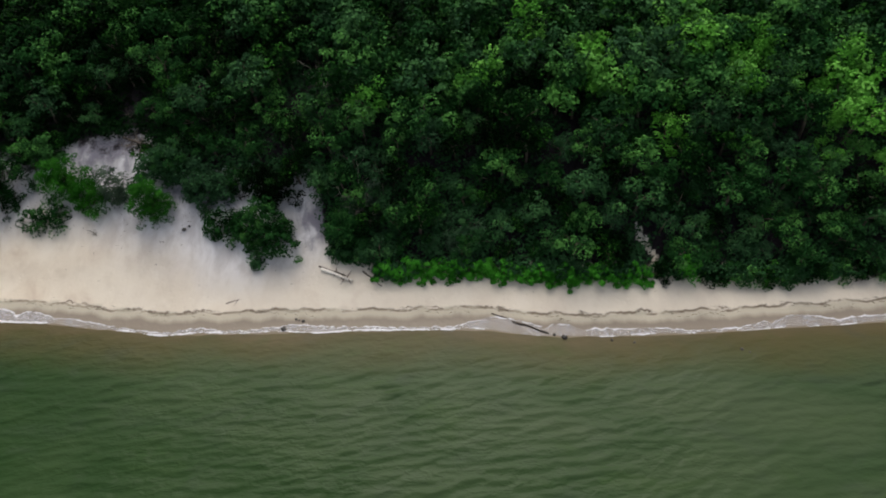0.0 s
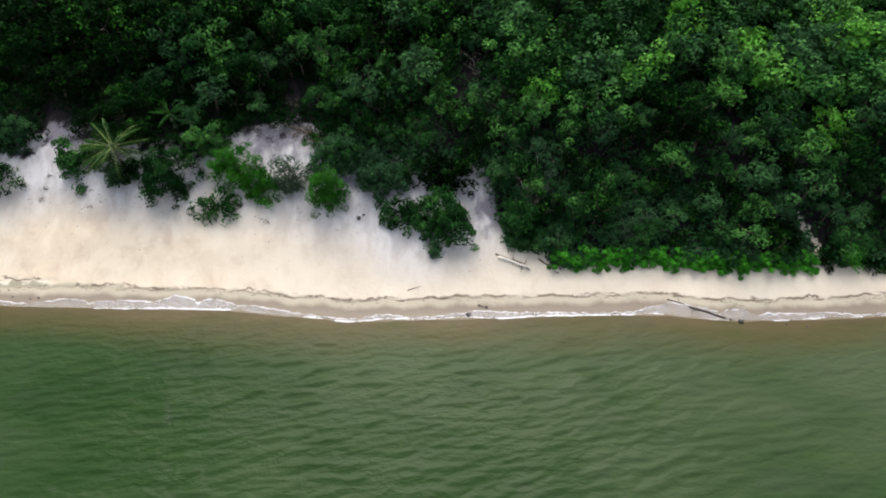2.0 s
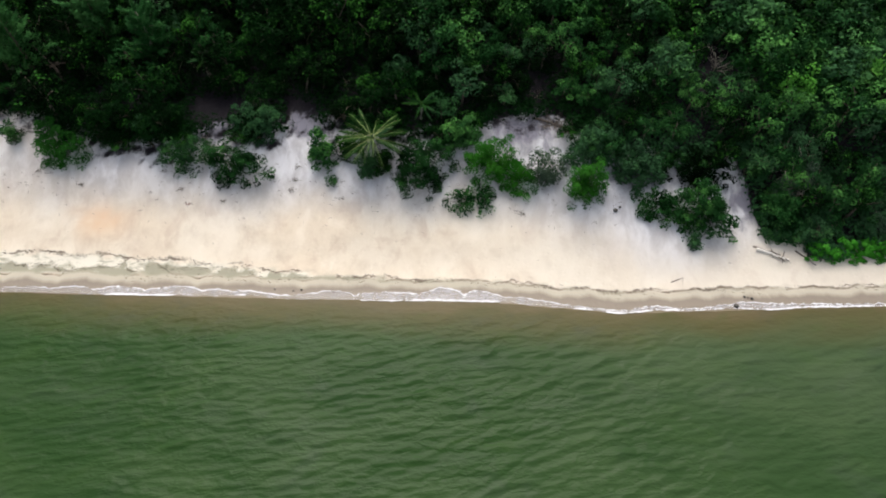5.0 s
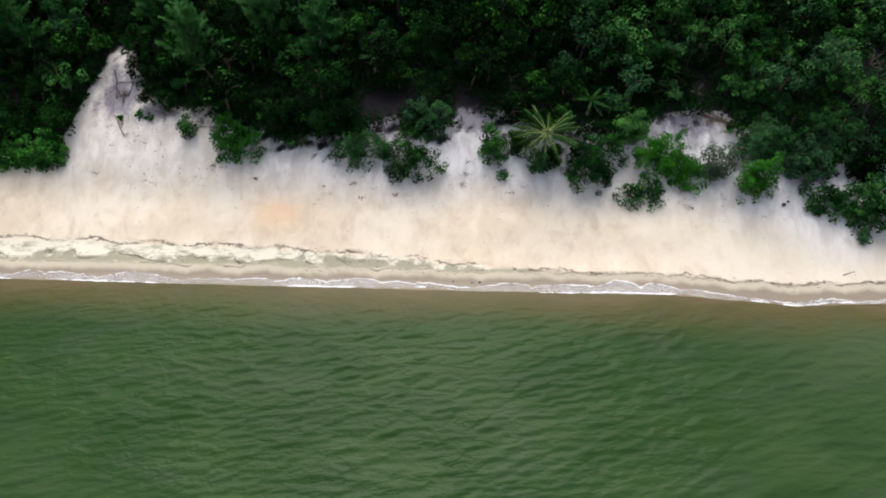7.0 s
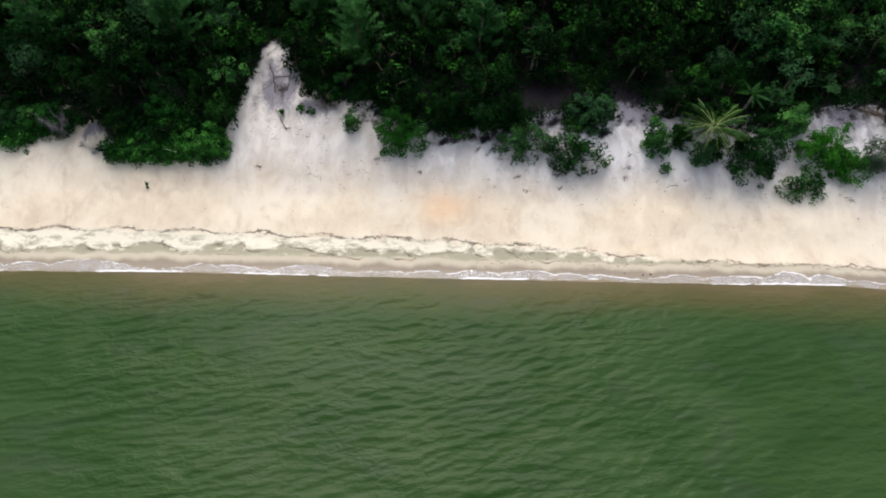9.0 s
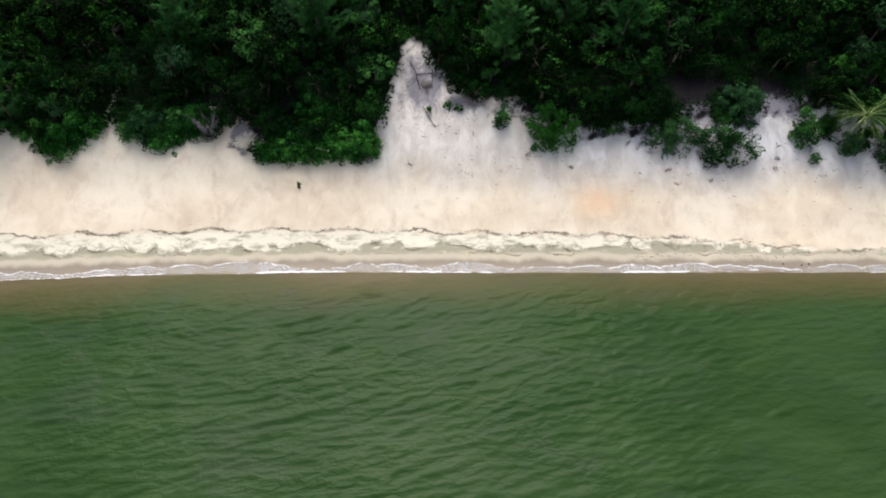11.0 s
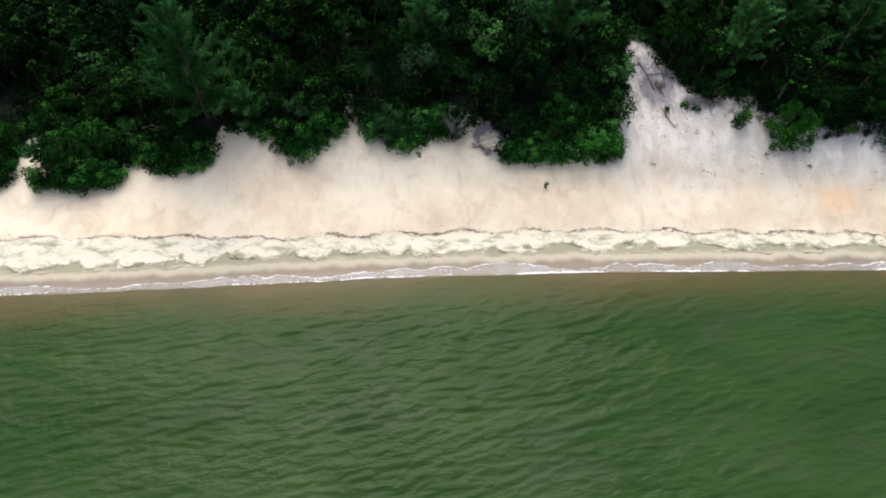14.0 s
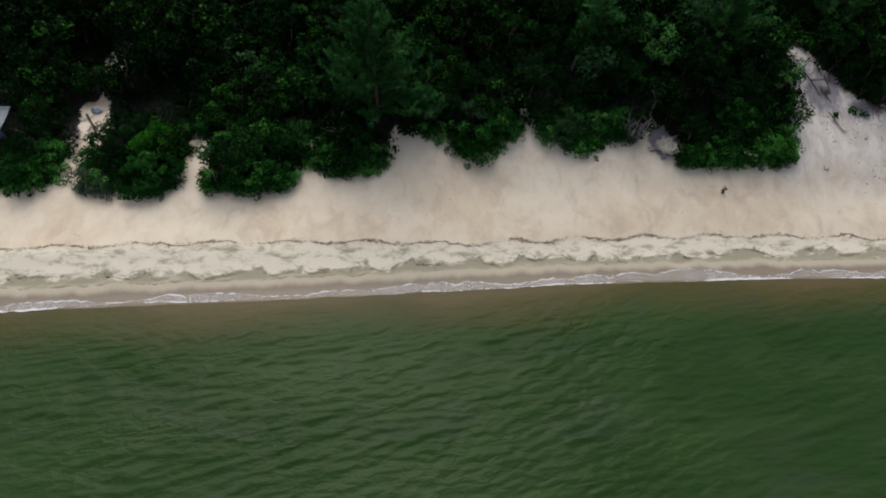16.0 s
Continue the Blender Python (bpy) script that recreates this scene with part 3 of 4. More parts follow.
def shrub(name, x, y, rx, ry, h, mat=None, seed=0, leaf=(0.26, 0.15), dense=1.0, label="", category="shrub", group="", stems=True, clump=(0.36, 0.6)):
    """A mound of leaves that reaches down to the sand, on bent stems."""
    r = np.random.RandomState(seed + 100)
    z = float(ground_z(x, y))
    area = rx * ry * 2 + (rx + ry) * h * 1.4
    count = max(8, int(area * 3.9))
    lobes = dome_lobes(r, count, rx, ry, h, low=0.0, size=clump)
    # the mound follows the slope of the sand
    lobes[:, 2] += ground_z(x + lobes[:, 0], y + lobes[:, 1]) - z
    per = int(np.clip(34 * dense * (0.26 / leaf[0]) ** 1.2, 8, 70))
    top = tagged(new(name), label, category, group)
    top.location = (x, y, z)
    wood = []
    for n in r.choice(len(lobes), min(len(lobes), 9), False):
        foot = r.normal(0, 0.15, 2)
        wood.append(limb(r, (foot[0], foot[1], -0.15), lobes[n, :3], 0.05, 4))
    part("branchwork", mesh_of("branchwork", *joined(wood), BARK, True), top)
    verts, faces, tone = clump_leaves(r, lobes, per, *leaf, up=0.45)
    part("foliage", mesh_of("foliage", verts, faces, mat, clump=tone), top)
    return top


def casuarina(x, y, height, spread, seed, label, pale=False, lean=(0, 0)):
    """A she-oak: straight trunk, rising boughs with drooping needle sprays."""
    r = np.random.RandomState(seed + 300)
    z = float(ground_z(x, y))
    top = tagged(new("casuarina_tree"), label, "casuarina tree", "casuarina trees")
    top.location = (x, y, z)
    tip = np.array([lean[0], lean[1], height])
    spine = [(0, 0, -0.4), tip * 0.35 + (*r.normal(0, 0.12, 2), 0), tip * 0.7 + (*r.normal(0, 0.12, 2), 0), tip]
    part("trunk", mesh_of("trunk", *tube(spine, (0.20, 0.15, 0.09, 0.02), 7), BARK_PALE if pale else BARK, True), top)
    boughs, pts, dirs, tone = [], [], [], []
    count = int(36 * height / 8)
    for n in range(count):
        f = 0.06 + 0.92 * (n + r.rand()) / count
        a = n * 2.399 + r.normal(0, 0.3)
        far = spread * (1 - f) ** 0.7 * r.uniform(0.6, 1.15) + 0.3
        start = tip * f
        end = start + (np.cos(a) * far, np.sin(a) * far, far * r.uniform(0.35, 0.95))
        boughs.append(limb(r, start, end, 0.04, 3, 3, 0.05))
        way = (end - start) / np.linalg.norm(end - start)
        # plumes of needles along the bough, each pointing out and up
        for u in np.arange(0.15, 1.0, 0.44 / (far + 0.4)):
            plume = way * 0.9 + r.normal(0, 0.4, 3) + (0, 0, 0.45)
            plume /= np.linalg.norm(plume)
            m, long = 95, r.uniform(0.8, 1.5)
            t = r.rand(m, 1)
            pts.append(start + (end - start) * u + plume * long * t + r.normal(0, 0.11, (m, 3)) * (1.15 - t))
            dirs.append(plume + r.normal(0, 0.42, (m, 3)))
            tone.append(np.full(3 * m, 0.15 + 0.5 * r.rand() + 0.3 * u))
    part("branchwork", mesh_of("branchwork", *joined(boughs), BARK, True), top)
    pts, dirs = np.concatenate(pts), np.concatenate(dirs)
    dirs /= np.linalg.norm(dirs, axis=1, keepdims=True)
    n = len(pts)
    ln = r.uniform(0.25, 0.5, (n, 1))
    side = np.cross(dirs, r.normal(0, 0.45, (n, 3)) + (0, 0, 1))
    side /= np.linalg.norm(side, axis=1, keepdims=True)
    w = 0.045
    verts = np.stack([pts - side * w, pts + side * w, pts + dirs * ln - (0, 0, 0.04)], 1).reshape(-1, 3)
    part("needles", mesh_of("needles", verts, np.arange(3 * n).reshape(-1, 3), NEEDLE, clump=np.concatenate(tone)), top)
    return top


def frond_arrays(r, length, rise, droop, leaflets=26):
    """One palm frond along +x: a bent rib and two rows of leaflets."""
    t = np.linspace(0, 1, 9)
    rib = np.stack([length * t * (1 - 0.12 * t), 0 * t, rise * length * t - droop * length * t ** 2.2], 1)
    spine = tube(rib, 0.042 * (1 - 0.8 * t), 3)
    verts, faces = [], []
    for s in (-1, 1):
        for k in range(leaflets):
            f = 0.14 + 0.85 * (k + 0.5 * r.rand()) / leaflets
            p = np.array([np.interp(f, t, rib[:, c]) for c in range(3)])
            ln = length * 0.16 * math.sin(math.pi * (0.16 + 0.80 * f)) * r.uniform(0.85, 1.1)
            way = np.array([0.62, s * 0.75, -0.12 - 0.25 * r.rand()])
            way /= np.linalg.norm(way)
            wide = np.array([0.08, 0.0, 0.03])
            i = len(verts)
            verts += [p - wide * 0.6, p + wide * 0.6, p + way * ln * 0.6 + wide * 0.5, p + way * ln + (0, 0, -0.12 * ln)]
            faces += [(i, i + 1, i + 2), (i, i + 2, i + 3)]
    return spine, (np.array(verts), np.array(faces))


def palm(x, y, base, height, length, count, seed, label, mat=None):
    """A coconut palm: ringed trunk and a star of fronds, each a part."""
    r = np.random.RandomState(seed + 500)
    top = tagged(new("coconut_palm"), label, "palm", "coconut palms")
    top.location = (x, y, base)
    pts = [(0.25 * math.sin(t * 2), 0.1 * t, t * height - 0.3) for t in np.linspace(0, 1, 9)]
    part("trunk", mesh_of("trunk", *tube(pts, np.linspace(0.19, 0.11, 9), 8), BARK_PALE, True), top)
    crown = np.array(pts[-1])
    shapes = [frond_arrays(r, length * s, up, dr) for s, up, dr in
              ((1.0, 0.30, 0.26), (1.0, 0.12, 0.20), (0.95, -0.05, 0.18), (0.9, 0.60, 0.34), (0.75, 1.1, 0.4))]
    shapes = [(mesh_of("rib", *spine, RIB if mat is None else mat, True), mesh_of("frond", *blade, mat or FROND)) for spine, blade in shapes]
    for n in range(count):
        k = (4, 3, 3, 0, 0, 0, 1, 1, 1, 1, 2, 2, 2, 2)[n % 14]
        ob = part("frond", shapes[k][1], top)
        part("rib", shapes[k][0], ob, "pale stiff midrib" if mat is None else "")
        ob.matrix_basis = pose(*crown, r.normal(0, 8), r.normal(0, 5), n * 137.5 + r.normal(0, 9))
    part("heart", mesh_of("heart", *tube([crown - (0, 0, 0.3), crown, crown + (0, 0, 0.45)], (0.14, 0.2, 0.03), 6), FROND, True), top)
    return top


def dead_branches(name, x, y, size, seed, mat, label, count=14, flat=0.6, category="dead shrub", thick=0.045):
    """A leafless shrub of forked bare twigs."""
    r = np.random.RandomState(seed + 700)
    z = float(ground_z(x, y))
    top = tagged(new(name), label, category)
    top.location = (x, y, z)
    limbs, twigs = [], []
    for n in range(count):
        a = n * 2.4 + r.normal(0, 0.3)
        end = np.array([math.cos(a) * size, math.sin(a) * size, size * flat * r.uniform(0.3, 1.4)]) * r.uniform(0.6, 1.1)
        limbs.append(limb(r, (0, 0, -0.1), end, thick, 4, 4, 0.2))
        for _ in range(5):
            f = r.uniform(0.35, 0.95)
            twigs.append(limb(r, end * f, end * f + r.normal(0, size * 0.28, 3) + (0, 0, size * 0.12), thick * 0.4, 3, 2, 0.2))
    part("limb", mesh_of("limb", *joined(limbs), mat, True), top)
    part("twigs", mesh_of("twigs", *joined(twigs), mat, True), top)
    return top

# ---- the wood behind the beach ----
TALL = [broadleaf_arrays(s) for s in range(6)]
SCRUB = [broadleaf_arrays(20 + s, 3.3, 1.9, 18, 40, (0.29, 0.165), (0.42, 0.74)) for s in range(5)]
FINE = [broadleaf_arrays(40 + s, 3.6, 1.8, 22, 42, (0.22, 0.12), (0.38, 0.66)) for s in range(4)]
LIGHT_SPOTS = [(12.8, 52.2, 2.2), (22.6, 55.5, 2.0), (14.6, 48.8, 1.8), (26.5, 51.5, 2.2), (37, 51, 3.0), (37.5, 43, 3.2), (34, 49, 2.5),
               (-11, 46.5, 1.6), (4.5, 56.5, 2.0), (8.0, 47.5, 1.5), (19.5, 45.0, 1.4), (30.0, 56.0, 2.0), (1.0, 50.0, 1.3)]
CASUARINA_SPOTS = [(-150.6, 46.8), (-79.1, 52.6), (-92.5, 51.5), (-85.5, 56.0), (-113, 54.0), (-127.5, 53.5), (-98, 58.0), (-145.8, 46.0)]
KEEP_CLEAR = [(-55.0, 41.9, 1.8), (20.9, 49.4, 0.6), (-73.4, 50.8, 0.5), (-50.0, 46.0, 0.5), (-187.6, 47.4, 2.6)]


def tree_meshes(name, arrays, mat):
    return [(mesh_of("trunk", *wood, BARK, True), mesh_of("crown", crown[0], crown[1], mat, clump=crown[2])) for wood, crown in arrays]


# further in: one broad triangle a leaf
FAR = [broadleaf_arrays(s, leaf=(0.38, 0.42)) for s in range(6)]
FAR_SCRUB = [broadleaf_arrays(20 + s, 3.3, 1.9, 18, 40, (0.31, 0.34), (0.42, 0.74)) for s in range(5)]

KINDS = {
    "tall": ("broadleaf_tree", "green broadleaf tree with clumped crown, dense wood", "broadleaf tree", tree_meshes("tall", TALL, LEAF), FAR, 0),
    "tall_light": ("broadleaf_tree", "light yellow-green broadleaf tree among darker trees", "broadleaf tree", tree_meshes("light", TALL[:3], LEAF_BRIGHT), FAR, 1),
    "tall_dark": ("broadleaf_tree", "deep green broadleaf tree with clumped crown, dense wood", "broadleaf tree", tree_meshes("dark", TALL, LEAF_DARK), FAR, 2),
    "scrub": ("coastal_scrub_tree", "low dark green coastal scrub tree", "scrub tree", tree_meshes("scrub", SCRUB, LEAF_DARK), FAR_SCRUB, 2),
    "scrub_green": ("coastal_scrub_tree", "low green coastal scrub tree", "scrub tree", tree_meshes("scrub", SCRUB, LEAF), FAR_SCRUB, 0),
    "fine_green": ("small_leaved_tree", "small-leaved green tree at the wood's edge", "small tree", tree_meshes("fine", FINE, LEAF), FAR_SCRUB, 0),
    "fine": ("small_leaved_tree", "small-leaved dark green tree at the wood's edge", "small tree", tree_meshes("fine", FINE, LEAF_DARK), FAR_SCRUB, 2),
}
rt = np.random.RandomState(77)
spots = []
for gx0 in np.arange(-206, 64, 2.35):
    for k, gd in enumerate(np.arange(0, 34, 2.2)):
        x = gx0 + (k % 2) * 1.15 + rt.uniform(-0.85, 0.85)
        p = gd + rt.uniform(-0.8, 0.8)
        d = float(edge_d(x)) + (0.5 if -105 < x < -15 else 2.2 if x < -15 else 2.6) + p
        # stay behind the edge where it runs in and out
        d = max(d, float(max(edge_d(x - 1.2), edge_d(x + 1.2))) - 0.3 + p * 0.9) if p < 3 else d
        if d > 45:
            continue
        y = d + float(shore_y(x))
        tall = 2.6 + 0.17 * p + rt.normal(0, 1.15)
        tall = float(np.clip(tall, 1.7, 6.6))
        hide = any(abs(x - cx) < w + tall * 0.22 and cy - tall * 0.8 - h * 0.8 < y < cy + h * 0.9 for cx, cy, w, h in OPEN + HOLLOW)
        hide |= any(math.hypot(x - cx, y - cy) < w for cx, cy, w in KEEP_CLEAR)
        hide |= any(math.hypot(x - cx, y - cy) < (2.7 if cx < -149 else 1.8) for cx, cy in CASUARINA_SPOTS)
        # thin places and dark gaps in the canopy
        if hide or (p > 3 and wavy(np.float64(x), np.float64(y), 91, 6.0) < -0.9):
            continue
        spots.append((p, x, y, tall))
spots.sort()
made = {}
rest = {0: [], 1: [], 2: []}
tones = {0: [], 1: [], 2: []}
for p, x, y, tall in spots:
    west = x < -104
    light = any(math.hypot(x - cx, y - cy) < w + 0.5 for cx, cy, w in LIGHT_SPOTS)
    if light:
        kind = "tall_light"
    elif tall < 3.6 or (west and rt.rand() < 0.35):
        kind = ("fine" if rt.rand() < 0.45 else "scrub") + ("_green" if rt.rand() < (0.85 if x > -26 else 0.45 if x > -44 else 0.15) else "")
    else:
        kind = "tall" if rt.rand() < (0.07 if west else 0.10 if x < -52 else 0.45 if x < -26 else 0.72) else "tall_dark"
    name, label, category, meshes, arrays, mat_no = KINDS[kind]
    n = rt.randint(len(meshes))
    size = tall / (5.4 if kind.startswith("tall") else 3.4)
    wide = float(np.clip(size * rt.uniform(0.88, 1.15), 0.72, 1.4))
    m = pose(x, y, float(ground_z(x, y)), rt.normal(0, 4), rt.normal(0, 4), rt.uniform(0, 360)) @ Matrix.Diagonal((wide, wide, size, 1))
    made[name] = made.get(name, 0) + 1
    if made[name] <= 290:
        top = tagged(new(name), label, category, "trees of the wood")
        top.matrix_basis = m
        part("trunk", meshes[n][0], top)
        part("crown", meshes[n][1], top)
    else:
        (wood, crown), mm = arrays[n % len(arrays)], np.array(m)
        keep = crown[1][: len(crown[1]) // 2]
        rest[mat_no].append((crown[0] @ mm[:3, :3].T + mm[:3, 3], keep))
        tones[mat_no].append((crown[2], np.full(len(crown[2]), rt.rand())))
        rest.setdefault("wood", []).append((wood[0][:18] @ mm[:3, :3].T + mm[:3, 3], wood[1][:24]))
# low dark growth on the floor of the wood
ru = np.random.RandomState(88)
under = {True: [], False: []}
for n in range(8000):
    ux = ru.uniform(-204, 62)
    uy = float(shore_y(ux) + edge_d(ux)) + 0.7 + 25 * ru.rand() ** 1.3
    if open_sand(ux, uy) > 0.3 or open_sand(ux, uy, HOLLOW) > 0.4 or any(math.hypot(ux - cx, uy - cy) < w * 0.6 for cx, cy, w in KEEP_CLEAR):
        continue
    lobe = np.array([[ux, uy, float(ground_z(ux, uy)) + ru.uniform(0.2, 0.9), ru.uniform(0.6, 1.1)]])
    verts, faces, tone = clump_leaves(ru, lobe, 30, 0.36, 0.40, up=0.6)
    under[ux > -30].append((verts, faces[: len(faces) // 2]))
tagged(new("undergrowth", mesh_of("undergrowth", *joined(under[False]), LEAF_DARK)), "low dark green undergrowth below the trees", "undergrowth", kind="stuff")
tagged(new("undergrowth", mesh_of("undergrowth", *joined(under[True]), LEAF)), "low green undergrowth below the trees", "undergrowth", kind="stuff")
woods = tagged(new("woodland"), "dense dark green coastal woodland reaching inland", "woodland", kind="stuff")
for key, mat, name in ((0, LEAF, "canopy"), (1, LEAF_BRIGHT, "light_canopy"), (2, LEAF_DARK, "dark_canopy"), ("wood", BARK, "trunks")):
    if rest.get(key):
        extra = dict(clump=np.concatenate([a for a, _ in tones[key]]), plant=np.concatenate([b for _, b in tones[key]])) if key != "wood" else {}
        part(name, mesh_of(name, *joined(rest[key]), mat, **extra), woods)

# ---- casuarinas and palms ----
casuarina(-150.4, 46.8, 12.4, 5.4, 1, "tall feathery grey-green casuarina at the wood's edge", lean=(-0.7, 0.4))
casuarina(-145.8, 45.6, 4.2, 1.6, 2, "young feathery casuarina beside a taller one")
casuarina(-79.1, 52.8, 7.0, 2.4, 3, "feathery casuarina with pale trunk in the wood", pale=True)
casuarina(-92.5, 51.5, 8.0, 2.8, 4, "feathery grey-green casuarina in the wood")
casuarina(-85.5, 56.0, 7.5, 2.8, 5, "feathery grey-green casuarina in the wood")
casuarina(-113, 54.0, 7.5, 2.8, 6, "feathery grey-green casuarina in the wood")
casuarina(-127.5, 53.5, 7.0, 2.6, 7, "feathery grey-green casuarina in the wood")
casuarina(-98, 58.0, 7.5, 3.0, 8, "feathery grey-green casuarina in the wood")
palm(-55.0, 41.9, 5.4, 3.4, 4.2, 30, 1, "coconut palm with star of yellow-green fronds above the beach")
palm(20.9, 49.4, 7.8, 4.2, 2.6, 13, 2, "small coconut palm rising out of the wood", FROND_SHADED)
palm(-73.4, 50.8, 8.0, 3.6, 1.9, 12, 3, "young palm half hidden in the wood", FROND_SHADED)
palm(-50.0, 46.0, 7.0, 2.7, 2.5, 12, 4, "dark palm half hidden behind shrubs", FROND_SHADED)

# ---- shrubs at the head of the beach ----
EDGE_GROUP = "shrubs along the beach head"
ALMOND = dict(leaf=(0.30, 0.17), clump=(0.35, 0.62), group=EDGE_GROUP)
SMALL = dict(leaf=(0.22, 0.13), group=EDGE_GROUP)
shrub("shrub", -24.9, 36.5, 2.6, 1.6, 2.0, LEAF, 1, label="loose green shrub overhanging the sand", dense=0.8, **ALMOND)
shrub("shrub", -20.7, 35.8, 3.8, 2.4, 3.7, LEAF, 2, label="large-leaved green shrub overhanging the sand", dense=0.95, **ALMOND)
shrub("shrub", -21.6, 33.5, 0.8, 0.7, 1.3, LEAF, 3, label="leafy branch tip hanging over sand", dense=0.6, **ALMOND)
shrub("shrub", -20.9, 40.2, 3.4, 2.0, 2.8, LEAF_DARK, 47, label="dark green shrub at the wood's edge", **ALMOND)
shrub("shrub", -27.3, 40.0, 3.3, 2.1, 3.2, LEAF, 48, label="green shrub at the wood's edge", **ALMOND)
shrub("shrub", -32.7, 38.1, 1.9, 1.7, 4.4, LEAF_FRESH, 4, label="round fresh green shrub on the sand bank", **SMALL)
shrub("shrub", -31.9, 41.6, 3.0, 2.0, 3.4, LEAF, 5, label="green shrub at the top of the sand bank", **ALMOND)
shrub("shrub", -42.6, 40.9, 2.8, 2.1, 3.7, LEAF_FRESH, 6, label="bright green rounded shrub on the sand", **SMALL)
shrub("shrub", -39.7, 39.4, 2.2, 1.7, 2.3, LEAF_FRESH, 46, label="fresh green rounded shrub on the sand", **SMALL)
shrub("shrub", -44.6, 37.6, 2.5, 1.5, 1.7, LEAF, 7, label="sparse large-leaved shrub on the sand", dense=0.65, **ALMOND)
shrub("shrub", -36.8, 40.0, 1.8, 1.5, 3.5, LEAF_GREY, 8, label="thin grey-green shrub on the sand bank", dense=0.85, **SMALL)
shrub("shrub", -60.3, 42.0, 1.6, 1.4, 3.0, LEAF, 9, label="leafy green shrub beside the palm", **ALMOND)
shrub("shrub", -59.3, 39.6, 0.4, 0.4, 0.8, LEAF, 10, label="hanging leafy sprig over the sand", dense=0.6, **ALMOND)
shrub("shrub", -55.4, 40.6, 1.15, 1.0, 2.3, LEAF, 11, label="small leafy shrub below the palm", dense=0.9, **ALMOND)
shrub("shrub", -53.9, 41.3, 1.2, 1.0, 2.3, LEAF_DARK, 51, label="dark shrub at the palm's foot", **SMALL)
shrub("shrub", -57.6, 42.4, 1.4, 1.2, 2.2, LEAF_DARK, 12, label="dark shrub beside the palm", **SMALL)
shrub("shrub", -49.6, 40.2, 3.6, 2.3, 4.0, LEAF, 13, label="rounded dark green shrub on the sand bank", **SMALL)
shrub("shrub", -45.3, 43.6, 1.7, 1.4, 3.3, LEAF_BRIGHT, 14, label="light green shrub at the wood's edge", **ALMOND)
shrub("shrub", -74.5, 41.8, 3.0, 1.9, 2.6, LEAF, 15, label="loose green shrub with bare twigs", dense=0.7, **SMALL)
shrub("shrub", -69.2, 40.7, 3.2, 2.1, 3.2, LEAF, 16, label="green shrub overhanging white sand", dense=0.9, **SMALL)
shrub("shrub", -67.2, 44.8, 2.5, 1.8, 3.2, LEAF, 45, label="green shrub at the wood's edge", **ALMOND)
shrub("shrub", -88.0, 42.6, 2.7, 2.0, 3.6, LEAF_FRESH, 17, label="bright green shrub at the wood's edge", **SMALL)
shrub("shrub", -93.2, 43.9, 0.9, 0.8, 2.4, LEAF, 18, label="small shrub beside the gully", **SMALL)
shrub("shrub", -99.0, 46.0, 0.6, 0.45, 0.5, LEAF_FRESH, 19, label="low tuft in the sandy gully", dense=0.5, clump=(0.14, 0.26), **SMALL)
shrub("shrub", -97.8, 45.7, 0.75, 0.5, 0.5, LEAF_FRESH, 20, label="low tuft in the sandy gully", dense=0.5, clump=(0.14, 0.26), **SMALL)
shrub("shrub", -101.0, 45.7, 0.25, 0.2, 0.3, LEAF_FRESH, 21, label="low tuft in the sandy gully", dense=0.5, clump=(0.14, 0.26), **SMALL)
shrub("shrub", -82.5, 44.4, 2.5, 1.9, 3.4, LEAF_DARK, 22, label="dark shrub at the wood's edge", **SMALL)
shrub("shrub", -77.3, 44.6, 2.9, 1.9, 3.4, LEAF_DARK, 49, label="dark shrub at the wood's edge", **SMALL)
shrub("shrub", -107.9, 42.0, 1.8, 1.8, 2.6, LEAF_MOUND, 23, label="dense dark shrub at the gully's side", **SMALL)
shrub("shrub", -110.8, 41.8, 2.8, 1.7, 2.4, LEAF_MOUND, 24, label="dense dark shrub on the beach head", **SMALL)
shrub("shrub", -114.6, 41.6, 2.6, 1.4, 1.9, LEAF_MOUND, 25, label="dense dark shrub on the beach head", **SMALL)
shrub("shrub", -117.5, 41.4, 2.1, 1.1, 1.3, LEAF_MOUND, 26, label="low dark hedge of shrubs on the beach head", **SMALL)
shrub("shrub", -112.4, 44.2, 3.2, 1.8, 3.2, LEAF_MOUND, 27, label="dense dark shrub behind the beach head", **SMALL)
shrub("shrub", -131.3, 44.0, 2.8, 1.8, 2.6, LEAF, 28, label="light green rounded shrub mound", **SMALL)
shrub("shrub", -129.4, 42.9, 2.2, 1.3, 1.4, LEAF_MOUND, 29, label="low dark shrub mound on sand", **SMALL)
shrub("shrub", -125.8, 44.4, 2.8, 1.7, 2.4, LEAF_MOUND, 30, label="dark shrub mound on the beach head", **SMALL)
shrub("shrub", -140.6, 43.0, 2.8, 1.8, 2.5, LEAF_MOUND, 31, label="rounded dark shrub mound", **SMALL)
shrub("shrub", -138.0, 44.6, 2.3, 1.8, 2.8, LEAF_MOUND, 32, label="rounded dark shrub mound", **SMALL)
shrub("shrub", -152.2, 42.6, 2.9, 1.8, 2.2, LEAF_MOUND, 33, label="rounded dark shrub mound", **SMALL)
shrub("shrub", -155.2, 43.4, 2.1, 1.6, 2.6, LEAF_MOUND, 34, label="rounded dark shrub mound", **SMALL)
shrub("shrub", -162.6, 41.6, 3.9, 2.3, 3.0, LEAF_MOUND, 35, label="large rounded dark shrub mound", **SMALL)
